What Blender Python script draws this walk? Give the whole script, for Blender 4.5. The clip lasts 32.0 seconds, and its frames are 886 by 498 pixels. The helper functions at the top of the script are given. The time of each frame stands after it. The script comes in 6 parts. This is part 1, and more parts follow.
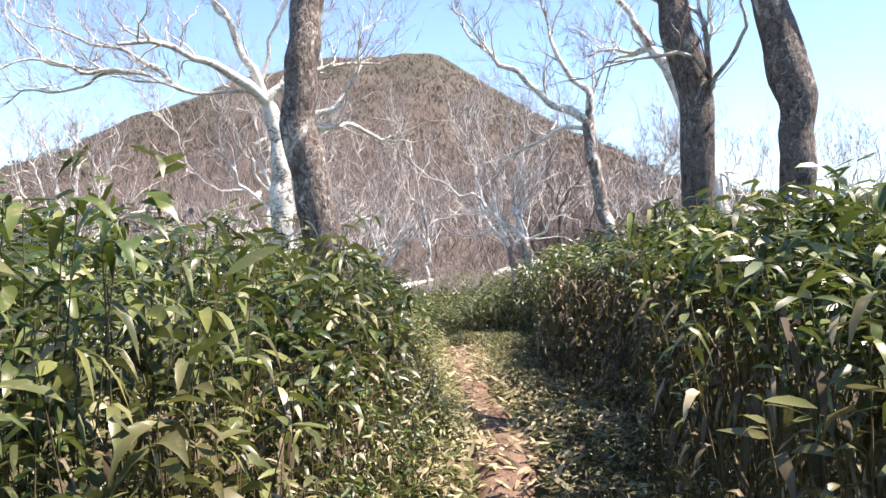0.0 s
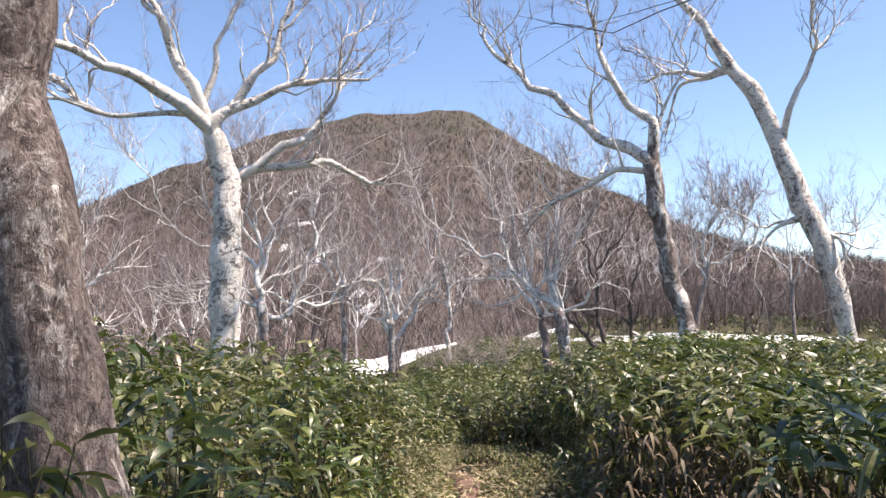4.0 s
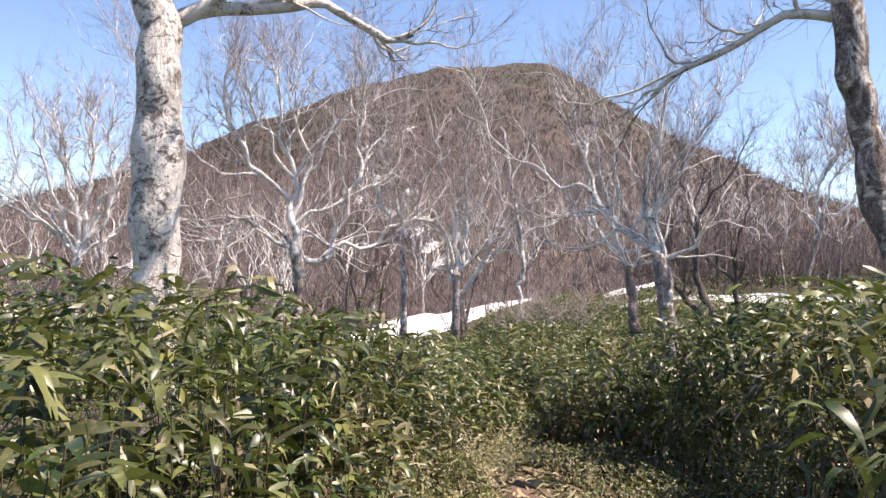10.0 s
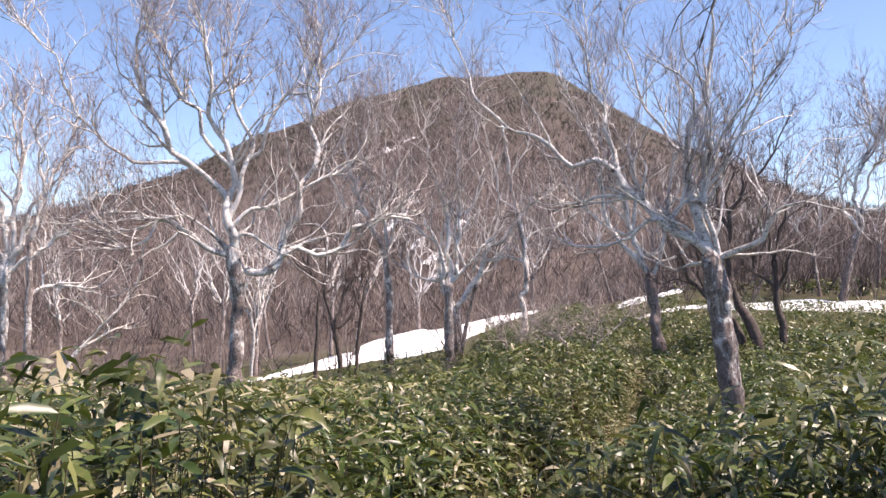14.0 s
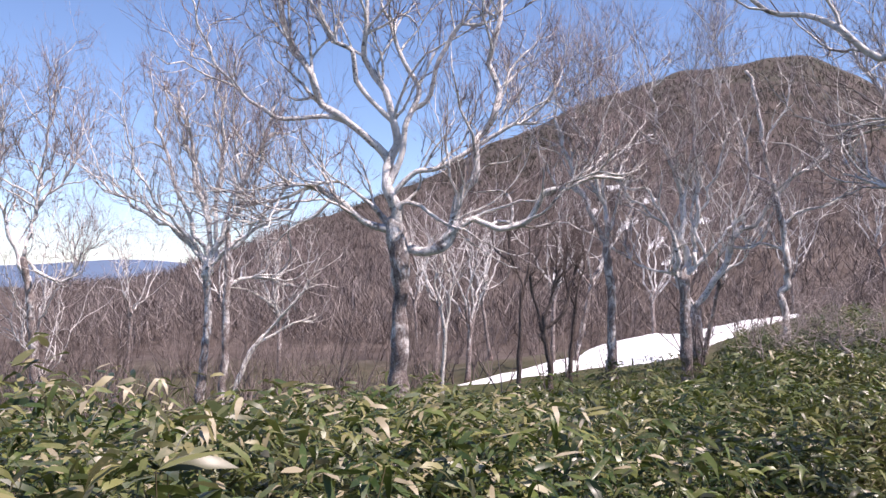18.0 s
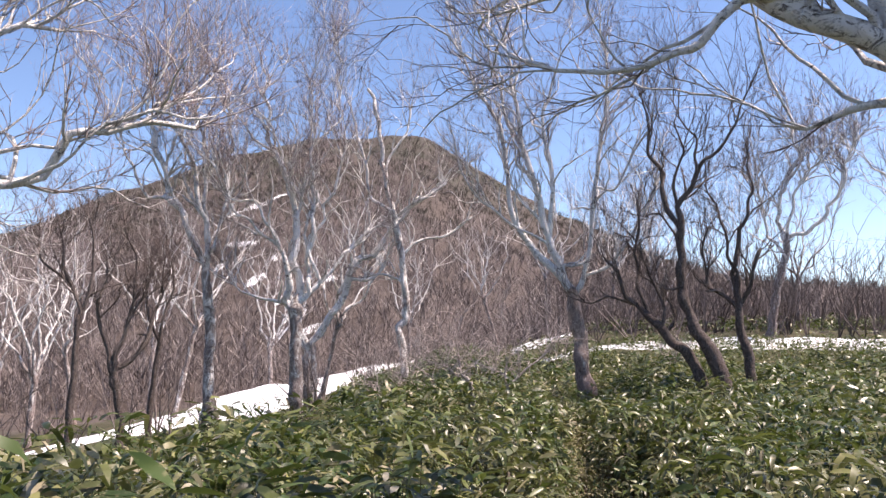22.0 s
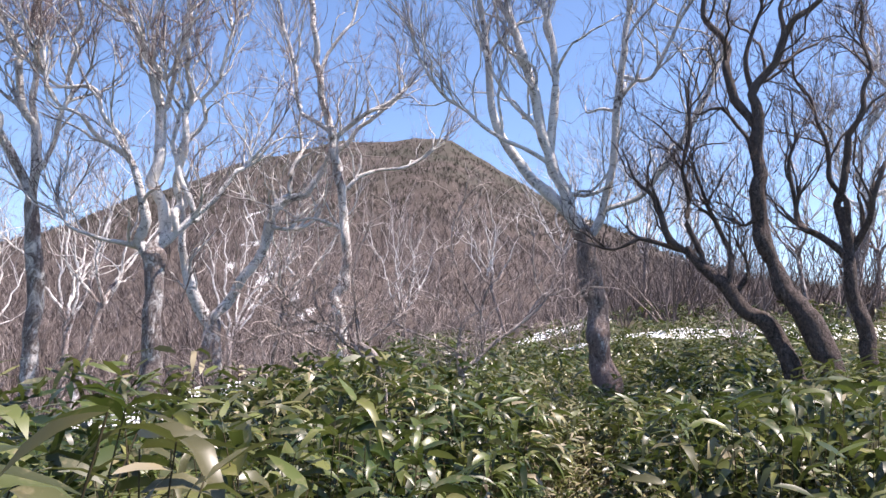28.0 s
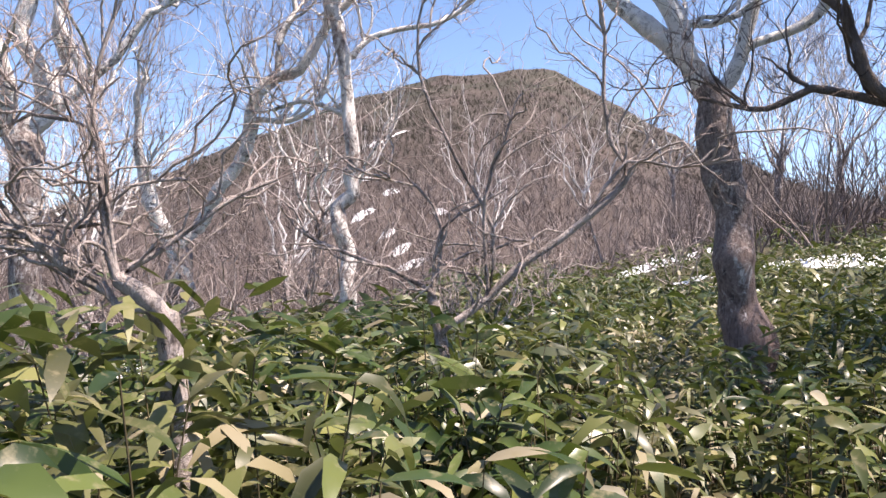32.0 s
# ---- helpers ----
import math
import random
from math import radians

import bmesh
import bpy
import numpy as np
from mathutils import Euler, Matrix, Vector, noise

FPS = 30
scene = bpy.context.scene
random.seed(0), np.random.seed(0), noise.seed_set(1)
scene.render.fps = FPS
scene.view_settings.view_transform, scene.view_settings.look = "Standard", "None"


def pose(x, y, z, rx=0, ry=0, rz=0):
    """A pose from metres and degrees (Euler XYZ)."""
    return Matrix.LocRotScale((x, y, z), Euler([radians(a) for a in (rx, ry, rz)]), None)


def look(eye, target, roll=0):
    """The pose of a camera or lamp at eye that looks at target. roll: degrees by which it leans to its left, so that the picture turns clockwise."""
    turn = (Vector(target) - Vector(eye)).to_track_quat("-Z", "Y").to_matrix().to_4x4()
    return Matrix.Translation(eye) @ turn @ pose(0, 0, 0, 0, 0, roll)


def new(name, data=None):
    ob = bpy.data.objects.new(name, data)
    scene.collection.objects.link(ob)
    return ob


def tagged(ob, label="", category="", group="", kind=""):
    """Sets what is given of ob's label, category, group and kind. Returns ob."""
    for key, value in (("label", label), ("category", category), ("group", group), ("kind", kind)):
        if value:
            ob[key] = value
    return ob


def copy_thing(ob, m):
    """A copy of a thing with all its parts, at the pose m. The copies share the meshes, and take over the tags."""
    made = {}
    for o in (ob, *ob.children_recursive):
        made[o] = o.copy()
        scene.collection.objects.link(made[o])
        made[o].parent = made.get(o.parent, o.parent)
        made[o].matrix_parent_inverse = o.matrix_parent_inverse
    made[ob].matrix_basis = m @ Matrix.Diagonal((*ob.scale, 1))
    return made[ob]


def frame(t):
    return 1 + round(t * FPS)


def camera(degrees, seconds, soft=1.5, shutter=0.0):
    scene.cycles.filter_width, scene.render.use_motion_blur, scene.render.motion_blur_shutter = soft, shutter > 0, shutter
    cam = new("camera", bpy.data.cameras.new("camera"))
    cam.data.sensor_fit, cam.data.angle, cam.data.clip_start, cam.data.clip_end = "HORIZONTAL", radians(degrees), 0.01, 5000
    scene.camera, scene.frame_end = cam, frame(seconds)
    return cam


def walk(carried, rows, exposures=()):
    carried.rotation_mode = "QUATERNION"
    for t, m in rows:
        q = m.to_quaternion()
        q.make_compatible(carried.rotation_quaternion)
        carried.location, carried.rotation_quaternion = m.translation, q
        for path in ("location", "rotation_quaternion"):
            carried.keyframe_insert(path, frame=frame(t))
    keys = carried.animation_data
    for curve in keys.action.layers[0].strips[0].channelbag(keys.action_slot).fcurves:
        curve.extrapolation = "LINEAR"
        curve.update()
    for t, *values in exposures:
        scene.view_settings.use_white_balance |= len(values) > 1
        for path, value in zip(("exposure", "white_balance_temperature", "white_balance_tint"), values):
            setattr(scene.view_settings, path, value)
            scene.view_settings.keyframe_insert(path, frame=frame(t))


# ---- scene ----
cam = camera(59.9, 32.0)
METRES, EYE, TILT, LEAN, TURN = 27.0, 1.55, 0.5, 0.8, 0.0
ROWS = [
    (0.0, 0.0, 0.0, 0.0, 0.0, 0.0, -0.0),
    (0.5, 0.0014, 0.0179, 0.002, 2.09, 1.54, -0.25),
    (1.0, 0.0014, 0.0367, 0.0045, 5.57, 2.05, -0.96),
    (1.5, 0.0024, 0.0537, 0.0079, 8.28, 1.82, -1.18),
    (2.0, 0.0047, 0.0707, 0.0102, 8.25, 1.79, -1.06),
    (2.5, 0.0057, 0.0884, 0.0117, 6.52, 2.18, -1.07),
    (3.0, 0.0074, 0.1042, 0.0126, 4.29, 3.05, -0.97),
    (3.5, 0.0088, 0.118, 0.0131, 2.02, 4.11, -0.97),
    (5.5, 0.0129, 0.164, 0.0132, 4.75, 3.62, -1.25),
    (6.0, 0.0139, 0.1712, 0.0131, 6.03, 2.06, -1.19),
    (6.5, 0.0126, 0.1772, 0.0126, 6.31, 1.07, -1.33),
    (7.0, 0.0112, 0.1827, 0.0122, 6.23, 0.6, -1.48),
    (7.5, 0.0126, 0.1897, 0.011, 6.44, 0.48, -1.31),
    (8.0, 0.015, 0.1977, 0.0094, 6.67, 0.55, -1.05),
    (8.5, 0.0147, 0.2092, 0.0076, 6.68, 0.87, -0.99),
    (9.0, 0.0137, 0.225, 0.0061, 7.08, 0.52, -1.02),
    (9.5, 0.0125, 0.2425, 0.0045, 7.77, 0.33, -1.35),
    (10.0, 0.0118, 0.2594, 0.0036, 7.9, 0.72, -2.16),
    (10.5, 0.0128, 0.2763, 0.0023, 8.54, 0.68, -2.12),
    (11.0, 0.0116, 0.2941, 0.0008, 8.63, 0.21, -1.72),
    (11.5, 0.0116, 0.3104, 0.0001, 8.71, -0.46, -1.06),
    (12.0, 0.0102, 0.327, -0.0007, 7.75, -1.03, -0.97),
    (12.5, 0.01, 0.342, -0.0008, 6.22, -0.88, -0.87),
    (13.0, 0.0105, 0.3552, -0.0, 5.09, 0.06, -0.84),
    (13.5, 0.0095, 0.3723, 0.0008, 6.02, 1.09, -0.93),
    (14.0, 0.0101, 0.3911, 0.001, 8.31, 1.58, -0.99),
    (14.5, 0.0089, 0.4066, 0.0005, 10.15, 1.66, -1.13),
    (16.5, 0.0082, 0.47, -0.0053, 18.26, 1.93, -1.13),
    (17.0, 0.0059, 0.4854, -0.0072, 20.56, 1.79, -1.25),
    (17.5, 0.0036, 0.499, -0.0098, 23.25, 1.71, -1.38),
    (18.0, 0.0004, 0.5102, -0.012, 25.85, 1.65, -0.83),
    (18.5, -0.0031, 0.518, -0.0142, 27.8, 2.45, 0.78),
    (19.0, -0.0083, 0.5311, -0.0188, 25.12, 5.53, 0.91),
    (19.5, -0.0114, 0.5493, -0.0222, 18.83, 7.41, 0.86),
    (20.0, -0.0131, 0.5619, -0.0247, 12.1, 6.52, 1.03),
    (20.5, -0.011, 0.5774, -0.0276, 6.68, 5.49, 0.64),
    (21.0, -0.0087, 0.5927, -0.0314, 2.79, 4.69, 0.52),
    (21.5, -0.0056, 0.6091, -0.034, 0.22, 4.82, -0.05),
    (22.0, -0.0039, 0.6261, -0.0359, -1.15, 6.58, -0.61),
    (22.5, 0.0004, 0.6425, -0.0386, -1.15, 8.25, -0.96),
    (23.0, 0.0035, 0.6585, -0.0409, -0.88, 8.87, -1.04),
    (23.5, 0.0087, 0.676, -0.0429, -0.15, 8.26, -0.99),
    (24.0, 0.0123, 0.6918, -0.0449, 0.52, 7.11, -0.91),
    (24.5, 0.0162, 0.7067, -0.0464, 1.33, 5.8, -0.83),
    (26.5, 0.0315, 0.7789, -0.0542, 2.84, 9.49, -0.52),
    (27.0, 0.0348, 0.7985, -0.0556, 1.93, 8.6, -0.86),
    (27.5, 0.0378, 0.8157, -0.055, 1.09, 7.62, -0.94),
    (28.0, 0.0424, 0.8333, -0.0553, 0.8, 7.01, -1.04),
    (28.5, 0.0459, 0.8517, -0.0569, 0.86, 6.44, -1.33),
    (29.0, 0.0495, 0.8691, -0.0574, 1.58, 5.28, -1.54),
    (29.5, 0.0523, 0.8863, -0.0577, 2.57, 4.4, -1.87),
    (30.0, 0.0562, 0.9047, -0.0572, 3.99, 4.82, -2.33),
    (30.5, 0.0594, 0.9224, -0.0564, 5.25, 6.21, -2.94),
    (31.0, 0.0614, 0.9423, -0.0566, 6.74, 6.13, -2.66),
    (31.5, 0.0633, 0.9617, -0.0565, 8.74, 2.57, -1.07),
    (32.0, 0.0634, 0.981, -0.0559, 8.68, 2.14, -0.56),
]
BASE = 1.09   # stops
walk(cam, [(t, pose(0, 0, EYE, TILT, LEAN, TURN) @ pose(METRES * x, METRES * y, METRES * z, 90 + pitch, roll, yaw)) for t, x, y, z, yaw, pitch, roll in ROWS],
     [(t, BASE + e, k, g) for t, e, k, g in ((0.0, 0.52, 7250, 14), (0.6, 0.25, 7300, 13), (1.0, 0.16, 7300, 13), (3.0, 0.04, 7350, 18), (6.0, -0.06, 7000, 16), (8.0, -0.02, 7200, 17), (12.0, 0.04, 7400, 22), (14.0, -0.06, 7200, 23),
                                             (17.0, -0.24, 6900, 27), (19.0, -0.36, 6600, 22), (20.0, -0.33, 6800, 22), (22.0, -0.1, 7100, 22), (24.0, -0.16, 6700, 23), (27.0, -0.06, 6500, 20), (29.0, 0.04, 7000, 20), (30.0, 0.1, 7050, 20),
                                             (31.0, 0.06, 7000, 19), (32.0, 0.12, 7100, 20))])



# ---- world, sun and exposure ----
SUN_AZ, SUN_EL = 93.0, 62.0   # degrees clockwise from +y, degrees above the horizon
world = bpy.data.worlds.new("sky")
scene.world = world
world.use_nodes = True
wn = world.node_tree.nodes
sky = wn.new("ShaderNodeTexSky")
sky.sky_type, sky.sun_disc = "NISHITA", False
sky.sun_elevation, sky.sun_rotation = radians(SUN_EL), radians(SUN_AZ)
sky.altitude, sky.air_density, sky.dust_density, sky.ozone_density = 900.0, 0.9, 0.5, 2.2
hue = wn.new("ShaderNodeHueSaturation")
hue.inputs["Saturation"].default_value = 1.08
hue.inputs["Hue"].default_value = 0.5
world.node_tree.links.new(sky.outputs["Color"], hue.inputs["Color"])
world.node_tree.links.new(hue.outputs["Color"], wn["Background"].inputs["Color"])
wn["Background"].inputs["Strength"].default_value = 0.124

sun_data = bpy.data.lights.new("sun", "SUN")
sun_data.energy, sun_data.angle, sun_data.color = 5.0, radians(0.53), (1.0, 0.937, 0.855)
sun = new("sun", sun_data)
sv = Vector((math.sin(radians(SUN_AZ)) * math.cos(radians(SUN_EL)), math.cos(radians(SUN_AZ)) * math.cos(radians(SUN_EL)), math.sin(radians(SUN_EL))))
sun.matrix_world = look(sv * 50, (0, 0, 0))


# ---- materials ----
def mat(name, rough=0.7, spec=0.4):
    m = bpy.data.materials.new(name)
    m.use_nodes = True
    b = m.node_tree.nodes["Principled BSDF"]
    b.inputs["Roughness"].default_value = rough
    b.inputs["Specular IOR Level"].default_value = spec
    return m, m.node_tree, b


def node(nt, kind, **sets):
    n = nt.nodes.new(kind)
    for k, v in sets.items():
        n.inputs[k.replace("_", " ")].default_value = v
    return n


def ramp(nt, source, stops):
    r = nt.nodes.new("ShaderNodeValToRGB")
    el = r.color_ramp.elements
    while len(el) < len(stops):
        el.new(0.5)
    for e, (p, c) in zip(el, stops):
        e.position, e.color = p, (*c, 1)
    nt.links.new(source, r.inputs["Fac"])
    return r.outputs["Color"]


def mix(nt, fac, a, b, mode="MIX"):
    m = nt.nodes.new("ShaderNodeMix")
    m.data_type, m.blend_type = "RGBA", mode
    for sock, v in ((m.inputs[0], fac), (m.inputs[6], a), (m.inputs[7], b)):
        if hasattr(v, "links"):
            nt.links.new(v, sock)
        elif isinstance(v, tuple):
            sock.default_value = (*v, 1)
        else:
            sock.default_value = v
    return m.outputs[2]


def place(nt, scale=(1, 1, 1), world_space=False):
    m = nt.nodes.new("ShaderNodeMapping")
    m.inputs["Scale"].default_value = scale
    if world_space:
        g = nt.nodes.new("ShaderNodeNewGeometry")
        nt.links.new(g.outputs["Position"], m.inputs["Vector"])
    else:
        g = nt.nodes.new("ShaderNodeTexCoord")
        nt.links.new(g.outputs["Object"], m.inputs["Vector"])
    return m.outputs["Vector"]


def tex(nt, vec, scale, detail=4.0, rough=0.6, dist=0.0):
    n = node(nt, "ShaderNodeTexNoise", Scale=scale, Detail=detail, Roughness=rough, Distortion=dist)
    nt.links.new(vec, n.inputs["Vector"])
    return n.outputs["Fac"]


def bump(nt, b, height, strength=0.4, dist=0.02):
    n = node(nt, "ShaderNodeBump", Strength=strength, Distance=dist)
    nt.links.new(height, n.inputs["Height"])
    nt.links.new(n.outputs["Normal"], b.inputs["Normal"])


def bark(name, white, grey, lichen=0.5, scars=0.43, foot=None):
    """Birch bark that goes from weathered grey-brown to papery white with the mesh's 'pale' value. Each tone: light, mid, flecks.
    scars: how much of the white is scarred; foot: colour of the shaggy strips where 'pale' is lowest."""
    m, nt, b = mat(name, 0.82, 0.22)
    v = place(nt, (1, 1, 1), True)
    flat = place(nt, (1, 1, 1.5), True)
    tall = place(nt, (1, 1, 0.22), True)
    big = tex(nt, v, 6.0, 5, 0.65, 0.6)
    mottle = tex(nt, place(nt, (1, 1, 0.8), True), 21.0, 6, 0.75, 1.2)
    strips = tex(nt, tall, 26.0, 5, 0.7, 0.6)
    scar = tex(nt, flat, 9.0, 7, 0.8, 1.4)
    age = nt.nodes.new("ShaderNodeAttribute")
    age.attribute_name = "pale"
    # white skin: dark scars and peeled patches
    pale = ramp(nt, big, [(0.30, white[1]), (0.56, white[0])])
    scarred = ramp(nt, tex(nt, place(nt, (1, 1, 0.6), True), 2.6, 3, 0.6, 0.5), [(0.40, (0.15, 0.15, 0.15)), (0.58, (1, 1, 1))])
    cuts = ramp(nt, scar, [(scars - 0.06, (1, 1, 1)), (scars, (0, 0, 0))])
    pale = mix(nt, mix(nt, 1.0, cuts, scarred, "MULTIPLY"), pale, white[2])
    pale = mix(nt, ramp(nt, mottle, [(scars - 0.15, (0.9, 0.9, 0.9)), (scars - 0.09, (0, 0, 0))]), pale, grey[1])
    # old skin: fine grey mottling with upright cracks and lichen
    old = ramp(nt, mottle, [(0.34, grey[2]), (0.45, grey[1]), (0.60, grey[0])])
    old = mix(nt, ramp(nt, strips, [(0.36, (0.85, 0.85, 0.85)), (0.47, (0, 0, 0))]), old, grey[2])
    spots = ramp(nt, tex(nt, place(nt, (1, 1, 0.7), True), 30.0, 5, 0.75, 1.0), [(0.52, (0, 0, 0)), (0.60, (lichen, lichen, lichen))])
    area = ramp(nt, tex(nt, v, 3.2, 3), [(0.40, (0.1, 0.1, 0.1)), (0.56, (1, 1, 1))])
    old = mix(nt, mix(nt, 1.0, spots, area, "MULTIPLY"), old, (0.60, 0.55, 0.51))
    if foot:
        shag = ramp(nt, strips, [(0.35, tuple(c * 0.35 for c in foot)), (0.6, foot)])
        old = mix(nt, ramp(nt, age.outputs["Fac"], [(0.0, (1, 1, 1)), (0.10, (0, 0, 0))]), old, shag)
    edge = node(nt, "ShaderNodeMath")
    edge.operation = "ADD"
    nt.links.new(age.outputs["Fac"], edge.inputs[0])
    patch = node(nt, "ShaderNodeMapRange", From_Min=0.27, From_Max=0.73)
    nt.links.new(tex(nt, place(nt, (1, 1, 0.55), True), 5.0, 7, 0.78, 0.9), patch.inputs["Value"])
    nt.links.new(patch.outputs["Result"], edge.inputs[1])
    fac = ramp(nt, edge.outputs[0], [(0.74, (0, 0, 0)), (0.98, (1, 1, 1))])
    nt.links.new(mix(nt, fac, old, pale), b.inputs["Base Color"])
    add = nt.nodes.new("ShaderNodeMath")
    nt.links.new(mottle, add.inputs[0])
    nt.links.new(strips, add.inputs[1])
    bump(nt, b, add.outputs[0], 1.0, 0.03)
    return m


BIRCH = bark("birch_bark", ((0.90, 0.86, 0.80), (0.72, 0.66, 0.61), (0.13, 0.105, 0.095)), ((0.42, 0.37, 0.34), (0.25, 0.21, 0.193), (0.075, 0.06, 0.055)), 1.0, 0.48, (0.34, 0.235, 0.19))
BIRCH_SCARRED = bark("birch_bark_scarred", ((0.90, 0.86, 0.80), (0.72, 0.66, 0.61), (0.13, 0.105, 0.095)), ((0.25, 0.2, 0.182), (0.13, 0.1, 0.09), (0.04, 0.032, 0.029)), 0.55, 0.49, (0.34, 0.235, 0.19))
BIRCH_OLD = bark("birch_bark_old", ((0.80, 0.75, 0.70), (0.60, 0.55, 0.50), (0.13, 0.11, 0.10)), ((0.21, 0.176, 0.162), (0.125, 0.103, 0.095), (0.045, 0.037, 0.033)), 0.5)
BIRCH_BROWN = bark("birch_bark_brown", ((0.92, 0.89, 0.86), (0.82, 0.78, 0.75), (0.10, 0.08, 0.073)), ((0.31, 0.25, 0.232), (0.19, 0.148, 0.138), (0.06, 0.047, 0.043)), 0.75, 0.485, (0.27, 0.185, 0.16))
SHRUB_BARK = bark("shrub_bark", ((0.52, 0.45, 0.42), (0.36, 0.30, 0.28), (0.12, 0.095, 0.088)), ((0.28, 0.235, 0.215), (0.18, 0.148, 0.135), (0.07, 0.056, 0.052)), 0.2)
DARK_BARK = bark("dark_bark", ((0.16, 0.13, 0.118), (0.10, 0.08, 0.073), (0.04, 0.033, 0.03)), ((0.15, 0.112, 0.10), (0.085, 0.066, 0.06), (0.03, 0.025, 0.022)), 0.2)


def twig_mat(name, lo, hi):
    m, nt, b = mat(name, 0.75, 0.25)
    g = nt.nodes.new("ShaderNodeNewGeometry")
    col = ramp(nt, g.outputs["Random Per Island"], [(0.0, lo), (1.0, hi)])
    n = tex(nt, place(nt, (1, 1, 1), True), 9.0, 3)
    col = mix(nt, ramp(nt, n, [(0.35, (0.5, 0.5, 0.5)), (0.65, (0, 0, 0))]), col, (lo[0] * 0.8, lo[1] * 0.75, lo[2] * 0.75))
    nt.links.new(col, b.inputs["Base Color"])
    return m


BRANCH_PALE = twig_mat("branch_pale", (0.15, 0.122, 0.115), (0.80, 0.74, 0.69))
BRANCH_DARK = twig_mat("branch_dark", (0.08, 0.062, 0.055), (0.17, 0.135, 0.12))
BRANCH_PINK = twig_mat("branch_pink", (0.20, 0.16, 0.148), (0.46, 0.385, 0.36))
TWIG = twig_mat("twig_brown", (0.085, 0.064, 0.066), (0.29, 0.23, 0.23))
TWIG_DARK = twig_mat("twig_dark", (0.06, 0.045, 0.042), (0.14, 0.105, 0.095))
TWIG_SHRUB = twig_mat("twig_shrub", (0.16, 0.125, 0.117), (0.38, 0.315, 0.295))
SCRUB = twig_mat("scrub_twigs", (0.085, 0.066, 0.061), (0.29, 0.24, 0.224))


def hillside_mat():
    """Bare woods: grey-pink low down, darker olive-brown towards the top."""
    m, nt, b = mat("hillside_twigs", 0.85, 0.15)
    g = nt.nodes.new("ShaderNodeNewGeometry")
    low = ramp(nt, g.outputs["Random Per Island"], [(0.0, (0.052, 0.041, 0.038)), (0.55, (0.128, 0.103, 0.096)), (0.82, (0.22, 0.182, 0.17)), (1.0, (0.50, 0.44, 0.41))])
    high = ramp(nt, g.outputs["Random Per Island"], [(0.0, (0.036, 0.033, 0.026)), (0.8, (0.082, 0.075, 0.060)), (1.0, (0.145, 0.132, 0.109))])
    sep = nt.nodes.new("ShaderNodeSeparateXYZ")
    nt.links.new(g.outputs["Position"], sep.inputs[0])
    up = node(nt, "ShaderNodeMapRange", From_Min=5.0, From_Max=70.0)
    nt.links.new(sep.outputs["Z"], up.inputs["Value"])
    add = nt.nodes.new("ShaderNodeMath")
    nt.links.new(up.outputs["Result"], add.inputs[0])
    nt.links.new(tex(nt, place(nt, (1, 1, 1), True), 0.022, 5, 0.65), add.inputs[1])
    nt.links.new(mix(nt, ramp(nt, add.outputs[0], [(0.62, (0, 0, 0)), (1.1, (1, 1, 1))]), low, high), b.inputs["Base Color"])
    return m


SCRUB_FAR = hillside_mat()


def leaf_mat(name, stops, rough=0.5):
    m, nt, b = mat(name, rough, 0.42)
    g = nt.nodes.new("ShaderNodeNewGeometry")
    col = ramp(nt, g.outputs["Random Per Island"], stops)
    n = tex(nt, place(nt, (1, 1, 1), True), 24.0, 4, 0.65)
    col = mix(nt, ramp(nt, n, [(0.55, (0, 0, 0)), (0.74, (0.7, 0.7, 0.7))]), col, (0.30, 0.255, 0.15))
    broad = tex(nt, place(nt, (1, 1, 1), True), 0.9, 3)
    col = mix(nt, ramp(nt, broad, [(0.46, (0, 0, 0)), (0.70, (0.5, 0.5, 0.5))]), col, (0.20, 0.165, 0.085))
    nt.links.new(col, b.inputs["Base Color"])
    b.inputs["Subsurface Weight"].default_value = 0.0
    tr = nt.nodes.new("ShaderNodeBsdfTranslucent")
    nt.links.new(mix(nt, 0.4, col, (0.17, 0.24, 0.04)), tr.inputs["Color"])
    ms = nt.nodes.new("ShaderNodeMixShader")
    ms.inputs["Fac"].default_value = 0.2
    out = nt.nodes["Material Output"]
    nt.links.new(b.outputs["BSDF"], ms.inputs[1])
    nt.links.new(tr.outputs["BSDF"], ms.inputs[2])
    nt.links.new(ms.outputs["Shader"], out.inputs["Surface"])
    return m


G1, G2, G3, G4 = (0.012, 0.025, 0.006), (0.022, 0.043, 0.010), (0.044, 0.075, 0.017), (0.108, 0.138, 0.036)
TAN, TAN2 = (0.30, 0.255, 0.165), (0.46, 0.41, 0.30)
LEAF = leaf_mat("sasa_leaf", [(0.0, G1), (0.33, G2), (0.60, G3), (0.89, G4), (0.96, (0.20, 0.205, 0.06)), (0.985, TAN), (1.0, TAN2)], 0.38)
LEAF_LOW = leaf_mat("sasa_leaf_low", [(0.0, G3), (0.14, G4), (0.32, (0.17, 0.18, 0.06)), (0.5, (0.27, 0.235, 0.10)), (0.7, TAN), (1.0, TAN2)], 0.5)
LEAF_DRYING = leaf_mat("sasa_leaf_drying", [(0.0, G2), (0.3, G3), (0.55, G4), (0.68, (0.2, 0.19, 0.07)), (0.84, TAN), (1.0, TAN2)], 0.45)
LITTER = leaf_mat("dry_leaf", [(0.0, (0.16, 0.105, 0.06)), (0.5, TAN), (1.0, (0.52, 0.43, 0.27))], 0.6)


